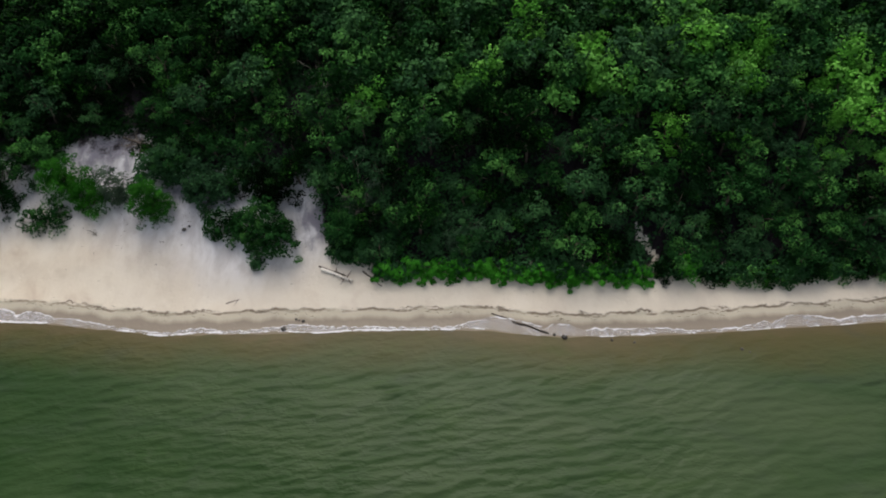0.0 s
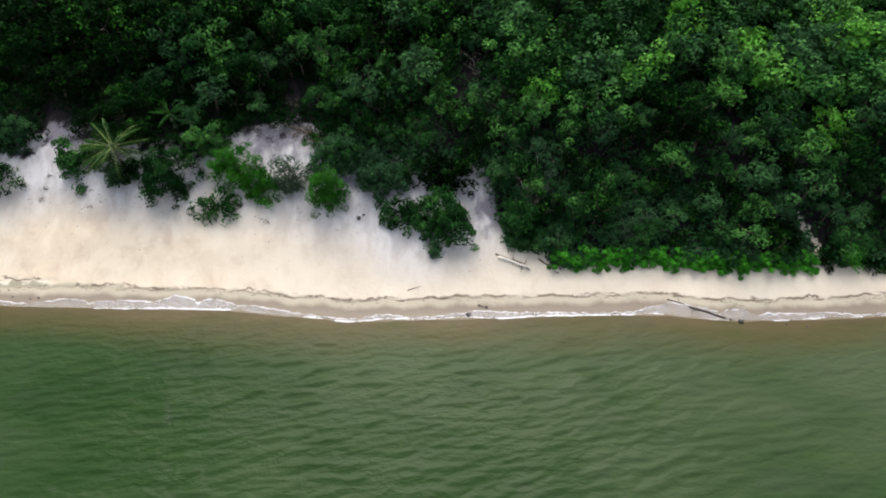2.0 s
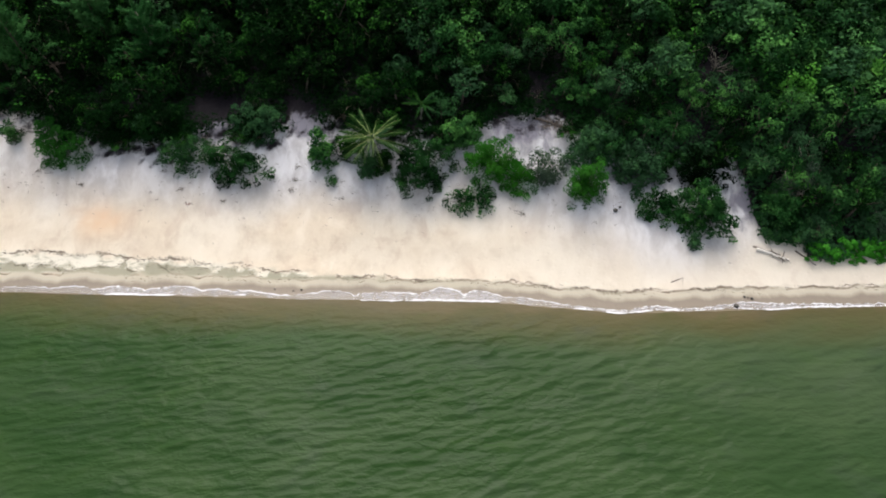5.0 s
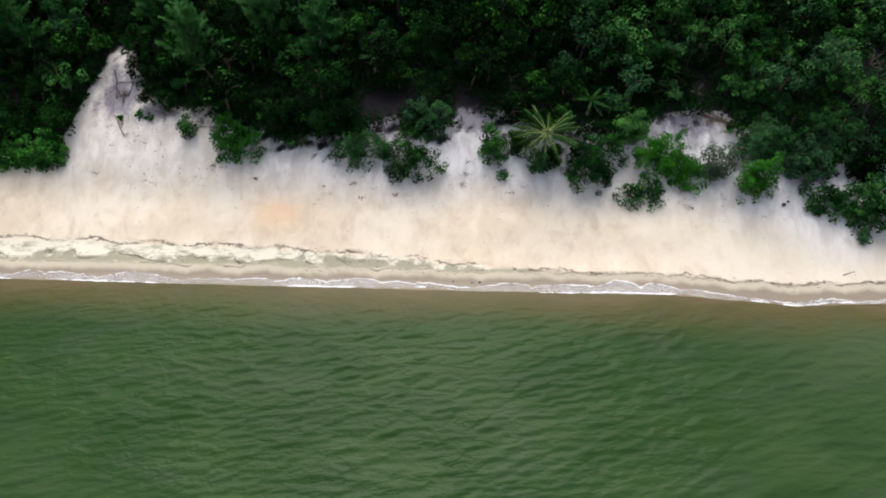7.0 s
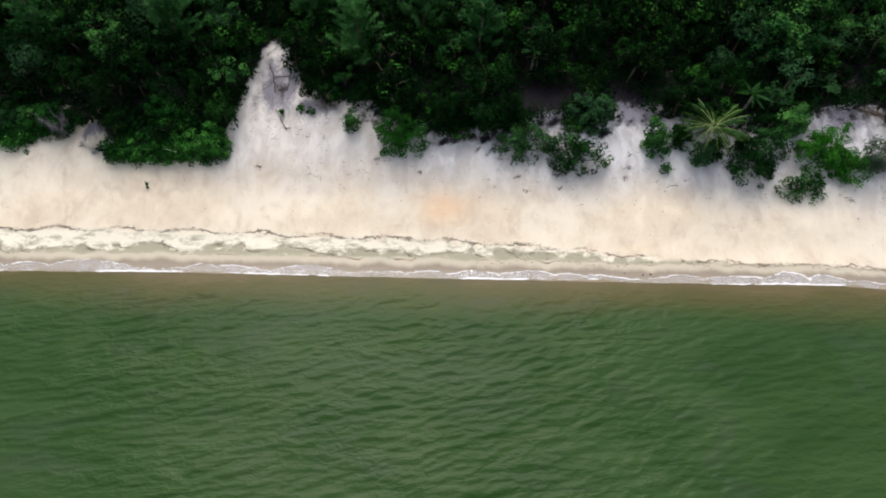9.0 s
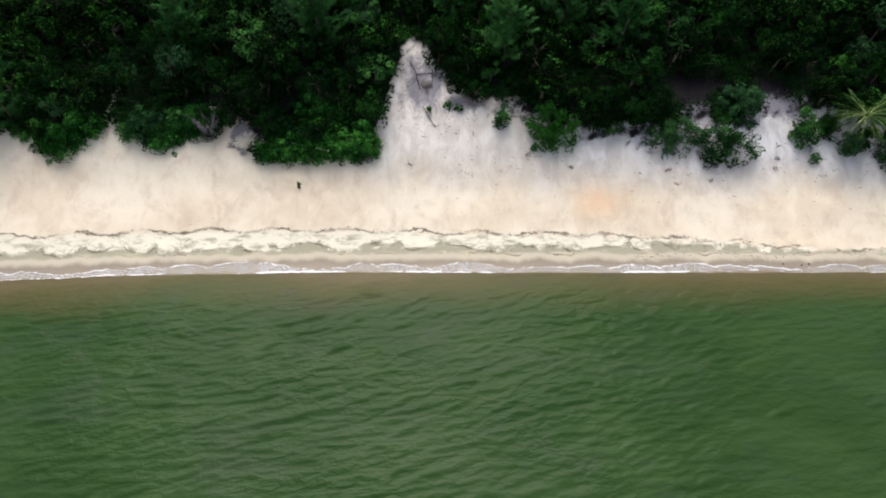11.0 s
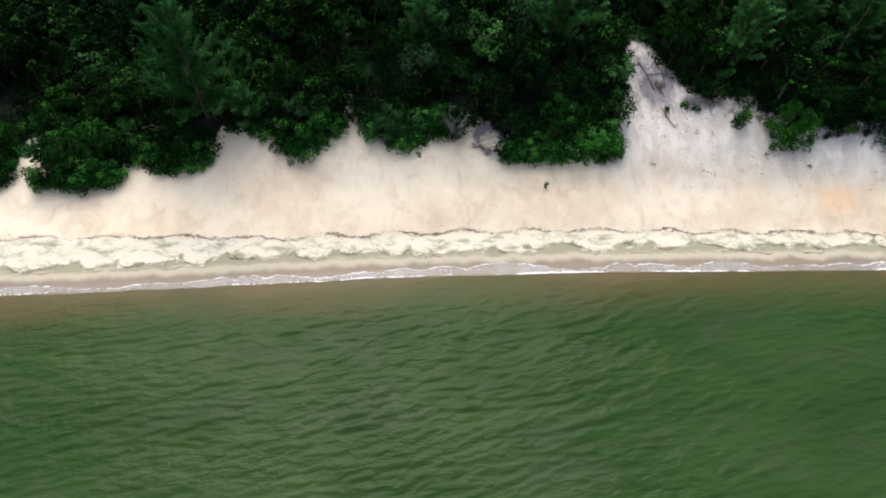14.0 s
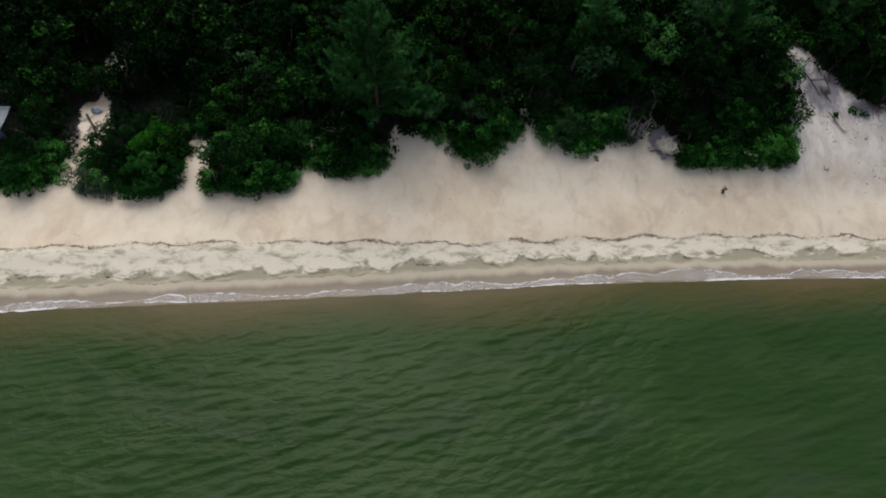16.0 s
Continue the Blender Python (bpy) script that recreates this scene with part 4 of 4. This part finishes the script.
shrub("shrub", -163.2, 45.0, 3.2, 2.0, 3.4, LEAF_MOUND, 36, label="large dark shrub behind the mound", **SMALL)
shrub("shrub", -172.7, 41.6, 3.4, 2.3, 3.0, LEAF_MOUND, 37, label="large rounded dark shrub mound", **SMALL)
shrub("shrub", -172.4, 44.6, 3.1, 2.0, 3.4, LEAF_FRESH, 38, label="light green shrub behind the mound", **SMALL)
shrub("shrub", -178.0, 41.2, 2.4, 1.8, 1.7, LEAF_GREY, 39, label="brownish thin shrub at the beach head", **SMALL)
shrub("shrub", -178.2, 43.6, 1.5, 1.3, 1.9, LEAF_MOUND, 47, label="dark shrub beside the sandy clearing", **SMALL)
shrub("shrub", -182.4, 44.6, 1.6, 1.4, 2.2, LEAF_MOUND, 48, label="dark shrub beside the sandy clearing", **SMALL)
shrub("shrub", -184.0, 41.8, 2.6, 1.9, 2.8, LEAF_MOUND, 40, label="dense dark shrub at the beach head", **SMALL)
shrub("shrub", -188.6, 42.0, 2.8, 1.9, 2.8, LEAF_MOUND, 41, label="dense dark shrub at the beach head", **SMALL)
shrub("shrub", -11.9, 34.9, 2.0, 1.6, 2.2, LEAF, 42, label="dull green shrub beside the driftwood log", **SMALL)
shrub("shrub", -13.3, 34.3, 1.3, 1.0, 1.7, LEAF, 53, label="low green shrub behind the driftwood log", **SMALL)
shrub("shrub", -11.5, 33.9, 1.3, 0.9, 1.5, LEAF, 54, label="low green shrub behind the weathered pole", **SMALL)
shrub("shrub", -13.0, 36.6, 2.2, 1.8, 2.8, LEAF, 43, label="green shrub at the thicket's corner", **SMALL)
shrub("shrub", -10.9, 38.3, 2.4, 1.7, 3.3, LEAF_GREY, 52, label="half-dead grey-green shrub at the thicket's corner", dense=0.5, **SMALL)
shrub("shrub", -0.9, 35.4, 1.9, 1.5, 2.4, LEAF_GREY, 44, label="pale grey-green shrub in the thicket", **SMALL)
for n, x in enumerate(np.arange(-9.2, 17.0, 0.8)):
    shrub("creeper_shrub", float(x), float(shore_y(x)) + 5.5 + 0.2 * math.sin(n * 2.1), 0.9 + 0.08 * math.sin(n * 3.3), 1.0, 1.35 + 0.08 * math.sin(n * 1.7) + 0.12 * math.sin(n * 0.6),
          LEAF_CREEPER, 60 + n, leaf=(0.19, 0.12), label="fresh green low shrub of the hedge line", group="hedge line on the sand", category="shrub", dense=1.1, clump=(0.22, 0.36))
for n, x in enumerate(np.arange(18.2, 50, 2.3)):
    shrub("shrub", float(x), float(shore_y(x) + edge_d(x)) + 1.0, 1.5, 1.1, 1.5 + 0.3 * math.sin(n * 2.3), LEAF_CREEPER if n == 1 else LEAF if n % 2 else LEAF_DARK, 90 + n,
          label="low shrub of the thicket's front", **SMALL)
# dense low growth right at the edge of the sand
front = 0
for x in np.arange(-193.0, -106.5, 1.45):
    x = float(x) + 0.3 * math.sin(x * 3.1)
    if open_sand(x, float(shore_y(x) + edge_d(x)) + 0.8) > 0.45 or abs(x + 135.4) < 0.9 or abs(x + 147.2) < 2.2 or -123.4 < x < -119.3:
        continue
    front += 1
    shrub("edge_shrub", x, float(shore_y(x) + edge_d(x)) + 0.9, 1.25, 1.05, 1.35 + 0.35 * math.sin(front * 1.9), LEAF_MOUND, 200 + front, leaf=(0.19, 0.11), dense=0.85,
          label="dense dark green shrub where the sand begins", group=EDGE_GROUP)
shrub("sapling", -115.0, 38.3, 0.16, 0.16, 0.95, LEAF_MOUND, 120, leaf=(0.16, 0.08), dense=0.3, label="lone green sapling on the open sand", category="sapling", clump=(0.09, 0.16))

dead_branches("dead_shrub", -10.8, 38.2, 2.4, 1, BARK_PALE, "grey leafless branches over the thicket", count=16, flat=1.4)
dead_branches("brush_heap", -35.6, 45.3, 1.9, 8, DRIFTWOOD, "dark heap of dead branches on the sand bank", count=16, flat=0.35, category="brushwood")
dead_branches("dead_shrub", -180.3, 47.3, 1.35, 9, DEAD_WOOD, "grey tangle of dead branches on sandy clearing", count=18, flat=0.3, thick=0.06)
dead_branches("dead_shrub", -181.0, 45.4, 1.0, 16, DEAD_WOOD, "grey dead twigs lying on sandy clearing", count=12, flat=0.3)
dead_branches("dead_shrub", -37.3, 49.0, 1.0, 11, DRIFTWOOD, "dark tangle of dead twigs in the wood", count=12, flat=0.3)
dead_branches("brush_heap", -96.0, 46.4, 1.4, 12, DRIFTWOOD, "dark dead branches at the gully's side", count=14, flat=0.3, category="brushwood")
dead_branches("dead_shrub", -101.3, 48.6, 1.0, 13, DRIFTWOOD, "dark bare twigs in the sandy gully", count=9, flat=0.4)
dead_branches("dead_shrub", -72.6, 42.6, 1.7, 2, BARK_PALE, "bare pale twigs above a shrub", count=9)
dead_branches("dead_shrub", -122.0, 42.5, 0.9, 15, DEAD_WOOD, "low tangle of grey dead twigs on sand", count=14, flat=0.4)
dead_branches("dead_shrub", -120.7, 42.6, 1.2, 6, DRIFT_PALE, "pale heap of bare twigs on sand", count=80, flat=0.55, thick=0.1)
dead_branches("dead_shrub", -124.4, 43.5, 1.3, 3, DEAD_WOOD, "grey-violet spiky dead shrub", count=36, flat=1.9, thick=0.065)
dead_branches("dead_shrub", -16.7, 52.6, 2.0, 14, BARK_PALE, "bare grey branches in a dark gap of the wood", count=10, flat=1.3)
dead_branches("dead_shrub", -0.9, 35.6, 1.8, 4, DRIFT_PALE, "thin grey branches of a half-dead shrub")
dead_branches("dead_shrub", -166.1, 51.5, 2.0, 5, BARK_PALE, "bare pale branches in the wood", count=8, flat=1.2)

# ---- driftwood, stones and litter ----
def driftwood(name, a, b, thick, mat, label, seed=0, stubs=0, lift=0.0):
    """A weathered log or stick lying on the sand from a to b."""
    r = np.random.RandomState(seed + 900)
    a3 = np.array([*a, float(ground_z(*a)) + thick * 0.6 + lift])
    b3 = np.array([*b, float(ground_z(*b)) + thick * 0.6 + lift])
    pts = a3 + (b3 - a3) * np.linspace(0, 1, 7)[:, None]
    pts[1:-1] += r.normal(0, 0.014 * np.linalg.norm(b3 - a3), (5, 3)) * (1, 1, 0.4)
    top = tagged(new(name), label, "driftwood")
    top.location = a3
    part("stem", mesh_of("stem", *tube(pts - a3, thick * np.linspace(1.0, 0.7, 7) * r.uniform(0.85, 1.1, 7), 8), mat, True), top)
    for n in range(stubs):
        f = r.uniform(0.1, 0.9)
        p = a3 + (b3 - a3) * f - a3
        q = p + np.array([r.normal(0, 0.3), r.choice([-1, 1]) * r.uniform(0.4, 0.9), r.uniform(-0.1, 0.2)])
        part("branch_stub", mesh_of("branch_stub", *limb(r, p, q, thick * 0.4, 5), DRIFTWOOD, True), top)
    return top


driftwood("driftwood_log", (-15.1, 32.85), (-11.9, 31.8), 0.18, DRIFT_PALE, "bleached driftwood log with dark branch stubs", 1, 6, 0.12)
driftwood("driftwood_log", (-15.4, 33.2), (-12.6, 32.35), 0.11, DRIFTWOOD, "dark driftwood branch beside the bleached log", 2, 4)
driftwood("driftwood_stick", (-24.3, 29.6), (-22.8, 30.1), 0.06, DRIFTWOOD, "dark driftwood stick on the dry sand", 3, 1)
driftwood("driftwood_plank", (-11.0, 32.8), (-9.0, 31.4), 0.10, DRIFTWOOD, "weathered timber pole edging the shrubs", 4)
driftwood("driftwood_log", (3.6, 28.0), (6.9, 26.8), 0.09, WET_WOOD, "dark waterlogged branch at the waterline", 5, 3)
driftwood("driftwood_stick", (1.6, 28.8), (3.2, 28.3), 0.06, WET_WOOD, "dark stick on wet sand", 6, 1)
driftwood("fallen_trunk", (-180.7, 50.2), (-177.9, 45.6), 0.13, WET_WOOD, "dark fallen trunk across sandy clearing", 7, 4, 0.06)
driftwood("driftwood_stick", (-101.4, 49.6), (-101.0, 47.2), 0.05, DRIFTWOOD, "dark bare stick in the sandy gully", 8, 3)
driftwood("driftwood_stick", (-103.0, 52.0), (-102.2, 50.1), 0.07, WET_WOOD, "dark crooked stick in the sandy gully", 31, 2)
driftwood("driftwood_stick", (-102.3, 50.2), (-101.9, 48.1), 0.06, WET_WOOD, "dark crooked stick in the sandy gully", 32, 2)
driftwood("driftwood_stick", (-102.2, 50.3), (-100.4, 50.4), 0.045, WET_WOOD, "thin dark stick in the sandy gully", 33, 1)
driftwood("driftwood_stick", (-100.5, 51.0), (-100.6, 48.4), 0.045, WET_WOOD, "thin dark stick in the sandy gully", 34, 2)
driftwood("driftwood_stick", (-101.7, 46.1), (-100.4, 43.9), 0.06, DRIFTWOOD, "fallen grey sapling stem in the sandy gully", 35, 3)
driftwood("driftwood_stick", (-96.4, 48.7), (-96.8, 46.9), 0.06, WET_WOOD, "dark stick at the gully's side", 36, 2)
driftwood("driftwood_stick", (-97.5, 44.6), (-96.4, 45.1), 0.06, DRIFTWOOD, "dark stick in the sandy gully", 9, 2)
driftwood("driftwood_stick", (-37.5, 46.1), (-33.4, 44.5), 0.14, DRIFTWOOD, "dark fallen branch on the sand bank", 10, 4)
for a, b, n in (((-110.9, 23.6), (-110.8, 21.2), 21), ((-158.9, 15.6), (-158.8, 13.6), 22)):
    driftwood("sunken_log", a, b, 0.08, BARK, "dark waterlogged log just breaking the sea surface", n).location.z = -0.05
driftwood("driftwood_stick", (-113.0, 41.0), (-111.6, 40.7), 0.04, DRIFT_PALE, "pale twig on dark shrubs", 11, 1, 1.6)


def stone(x, y, size, seed, label="small dark stone on wet sand"):
    r = np.random.RandomState(seed + 1200)
    bm = bmesh.new()
    bmesh.ops.create_icosphere(bm, subdivisions=2, radius=size)
    for v in bm.verts:
        v.co *= 1 + 0.28 * noise.noise(v.co / size * 1.1 + Vector(r.uniform(0, 9, 3)))
        v.co.z *= 0.6
    me = bpy.data.meshes.new("stone")
    bm.to_mesh(me)
    bm.free()
    me.polygons.foreach_set("use_smooth", np.full(len(me.polygons), True))
    me.materials.append(ROCK)
    ob = tagged(new("stone", me), label, "stone", "stones at the waterline")
    ob.location = (x, y, max(float(ground_z(x, y)), -0.05) + size * 0.3)
    return ob


def plain(name, a, b, scale, rough):
    m = Nodes(name)
    n = m.noise(m.place(), scale, 5.0, 0.6)
    m.set(Base_Color=m.mix(m.ramp(n, 0.3, 0.7), a, b), Roughness=rough, Normal=m.bump(n, 0.4, 0.03))
    return m.mat


ROCK = plain("wet_dark_stone", (0.02, 0.018, 0.017), (0.06, 0.055, 0.05), 6.0, 0.4)
WEED = plain("dry_seaweed", (0.05, 0.038, 0.026), (0.14, 0.11, 0.07), 4.0, 0.9)
RED_CLOTH = plain("faded_red_plastic", (0.10, 0.025, 0.025), (0.20, 0.06, 0.05), 8.0, 0.6)
WHITE_CLOTH = plain("dirty_white_plastic", (0.45, 0.44, 0.42), (0.65, 0.64, 0.62), 5.0, 0.6)
BLUE_CLOTH = plain("faded_blue_tarp", (0.10, 0.16, 0.26), (0.18, 0.26, 0.38), 5.0, 0.5)
TIN = plain("weathered_grey_tin", (0.13, 0.18, 0.215), (0.22, 0.28, 0.32), 3.0, 0.45)
for n, (x, y, s) in enumerate(((-18.2, 27.1, 0.24), (-16.4, 27.9, 0.17), (-17.1, 28.1, 0.14), (-16.8, 28.0, 0.10), (8.3, 26.45, 0.26), (7.4, 26.7, 0.14), (-61.8, 28.9, 0.12), (-62.6, 28.8, 0.10),
                               (-64.5, 29.0, 0.09), (-58.5, 28.6, 0.09), (12.6, 26.2, 0.14), (14.6, 26.0, 0.12), (24.0, 25.4, 0.16), (24.6, 25.1, 0.12), (-43.2, 28.0, 0.10), (-29.5, 36.6, 0.24), (-29.0, 36.9, 0.16))):
    stone(x, y, s, n)


def scraps(name, x0, x1, where, count, seed, mat, label, size=(0.08, 0.3), far=0.15):
    """Loose scraps strewn along a line on the sand: curled weed, twigs and leaves."""
    r = np.random.RandomState(seed + 1500)
    out = []
    for _ in range(count):
        x = r.uniform(x0, x1)
        y = float(shore_y(x)) + where(x) + r.normal(0, far)
        if r.rand() < 0.35 + 0.65 * float(wavy(np.float64(x), np.float64(0), seed, 6.0)):
            continue
        s, a = r.uniform(*size), (r.normal(0, 0.35) if far < 0.3 else r.uniform(0, 3.1))
        z = float(ground_z(x, y)) + 0.09
        p = np.array([[x - math.cos(a) * s, y - math.sin(a) * s * 0.7, z], [x, y + r.normal(0, s * 0.2), z + 0.05 + 0.15 * s], [x + math.cos(a) * s, y + math.sin(a) * s * 0.7, z]])
        out.append(tube(p, (0.012, 0.012 + 0.07 * s, 0.01), 4))
    return tagged(new(name, mesh_of(name, *joined(out), mat)), label, "seaweed", kind="stuff")


scraps("wrack_line", -212, -72, lambda x: float(along([(-400, 5.8), (-170, 5.7), (-157, 5.4), (-141, 4.5), (-118, 4.6), (-100, 4.3), (-84, 4.1), (-70, 3.6)], x)) + 0.2 * math.sin(x * 0.9), 1700, 1, WEED, "dark line of dry seaweed and twigs on the sand", size=(0.03, 0.13), far=0.1)
scraps("wrack_clumps", -212, -66, lambda x: float(scallop_d(np.float64(x))) + 0.1, 1500, 2, WEED, "scattered dry seaweed on the tide band", size=(0.04, 0.16), far=0.16)
scraps("shore_wrack", -80, 62, lambda x: 1.9 + 0.25 * math.sin(x * 0.5), 520, 3, WEED, "thin dark line of weed at the tide mark", size=(0.06, 0.22), far=0.12)
scraps("gully_litter", -104.5, -94, lambda x: 17.5 + 2.5 * math.sin(x * 2.3), 220, 6, WEED, "dead leaves and twigs in the sandy gully", size=(0.05, 0.25), far=1.0)
scraps("beach_litter", -212, 40, lambda x: 7.5 + 2.0 * math.sin(x * 1.7), 260, 4, WEED, "dead leaves and twigs strewn over the beach", size=(0.04, 0.12), far=1.8)
scraps("bank_litter", -100, -26, lambda x: 11.5 + 1.5 * math.sin(x * 1.3), 520, 5, WEED, "dead leaves and twigs under the shrubs", size=(0.05, 0.24), far=1.3)


def leaf_drift(x, y, seed):
    """A small heap of dark dead leaves and twigs caught in a footprint or hollow of the sand."""
    r = np.random.RandomState(seed + 2100)
    n = 11
    px, py = x + r.normal(0, 0.24, n), y + r.normal(0, 0.13, n)
    points = np.stack([px, py, ground_z(px, py) + 0.09 + r.uniform(0, 0.06, n)], 1)
    leaf = leaves_at(r, points, np.tile((0.0, 0.0, 1.0), (n, 1)), 0.19, 0.09, 0.35)
    a = r.uniform(0, 3.1, 3)
    twigs = [limb(r, (x - math.cos(t) * 0.3, y - math.sin(t) * 0.2, float(ground_z(x, y)) + 0.1), (x + math.cos(t) * 0.3, y + math.sin(t) * 0.2, float(ground_z(x, y)) + 0.14), 0.02, 3, 2) for t in a]
    top = tagged(new("leaf_drift"), "small drift of dark dead leaves on sand", "leaf litter", "leaf drifts on the upper beach")
    top.location = (x, y, float(ground_z(x, y)))
    for name, piece in (("leaves", leaf[:2]), *(("twig", t) for t in twigs)):
        part(name, mesh_of(name, np.asarray(piece[0]) - np.array(top.location), piece[1], WEED), top)
    return top


for n, (x, y) in enumerate(((-79.7, 39.3), (-78.4, 38.8), (-75.3, 39.0), (-77.1, 40.8), (-63.2, 39.8), (-58.2, 39.7), (-57.0, 38.6), (-58.2, 38.1), (-62.9, 41.1), (-85.8, 39.6), (-80.9, 39.6), (-96.7, 42.3),
                            (-100.3, 44.0), (-103.2, 40.2), (-98.1, 43.2), (-63.6, 38.9), (-31.6, 35.5), (-39.2, 36.5), (-90.4, 40.9), (-70.6, 37.9))):
    leaf_drift(x, y, n)


def crumpled(name, x, y, size, mat, seed, label):
    """A crumpled piece of sheet lying on the ground."""
    r = np.random.RandomState(seed + 1800)
    n = 9
    u, v = np.meshgrid(np.linspace(-1, 1, n), np.linspace(-1, 1, n), indexing="ij")
    xx, yy = u * size * (1 + 0.2 * r.normal(0, 1, u.shape)), v * size * 0.7 * (1 + 0.2 * r.normal(0, 1, u.shape))
    zz = ground_z(x + xx, y + yy) + 0.06 + np.abs(r.normal(0, 0.18 * size, u.shape))
    me = mesh_of(name, np.stack([x + xx, y + yy, zz], -1).reshape(-1, 3), grid_faces(n, n), mat, True)
    ob = tagged(new(name, me), label, "litter")
    solid = ob.modifiers.new("thickness", "SOLIDIFY")
    solid.thickness = 0.015
    return ob


crumpled("plastic_scrap", -150.2, 44.5, 0.30, RED_CLOTH, 1, "crumpled faded red plastic scrap under shrubs")
crumpled("plastic_bag", -150.9, 44.5, 0.18, WHITE_CLOTH, 2, "crumpled white plastic bag beside shrubs")
crumpled("tarpaulin", -179.9, 50.8, 0.45, BLUE_CLOTH, 4, "faded blue tarpaulin in sandy clearing")
crumpled("plastic_bag", -180.9, 49.6, 0.35, WHITE_CLOTH, 5, "dirty white sheet in sandy clearing")
crumpled("plastic_bag", -169.6, 56.0, 0.3, WHITE_CLOTH, 6, "white plastic bag in the wood")
crumpled("plastic_scrap", -74.4, 37.7, 0.22, RED_CLOTH, 7, "small faded reddish scrap on sand")


def hut(x, y):
    """A small open shelter with a ribbed tin roof."""
    z = float(ground_z(x, y))
    top = tagged(new("hut"), "small hut with weathered grey-blue tin roof among trees", "hut")
    top.location = (x, y, z)
    for sx in (-1.3, 1.3):
        for sy in (-1.1, 1.1):
            part("post", mesh_of("post", *tube([(sx, sy, -0.3), (sx, sy, 2.3)], (0.06, 0.06), 8), BARK), top)
    n = 41
    u, v = np.meshgrid(np.linspace(-1.7, 1.7, n), np.linspace(-1.5, 1.5, 5), indexing="ij")
    w = 2.35 + 0.1 * v + 0.02 * np.sin(u * 2 * np.pi / 0.17)
    roof = part("roof", mesh_of("roof", np.stack([u, v, w], -1).reshape(-1, 3), grid_faces(n, 5), TIN, True), top, "ribbed grey-blue tin roof")
    roof.modifiers.new("thickness", "SOLIDIFY").thickness = 0.02
    n = 31
    u, w = np.meshgrid(np.linspace(-1.3, 1.3, n), np.linspace(0.5, 2.15, 3), indexing="ij")
    v = -1.16 + 0.015 * np.sin(u * 2 * np.pi / 0.17)
    panel = part("front_panel", mesh_of("front_panel", np.stack([u, v, w], -1).reshape(-1, 3), grid_faces(n, 3), BLUE_CLOTH, True), top, "faded blue sheet hung across the front")
    panel.modifiers.new("thickness", "SOLIDIFY").thickness = 0.015
    return top


hut(-188.3, 47.4)
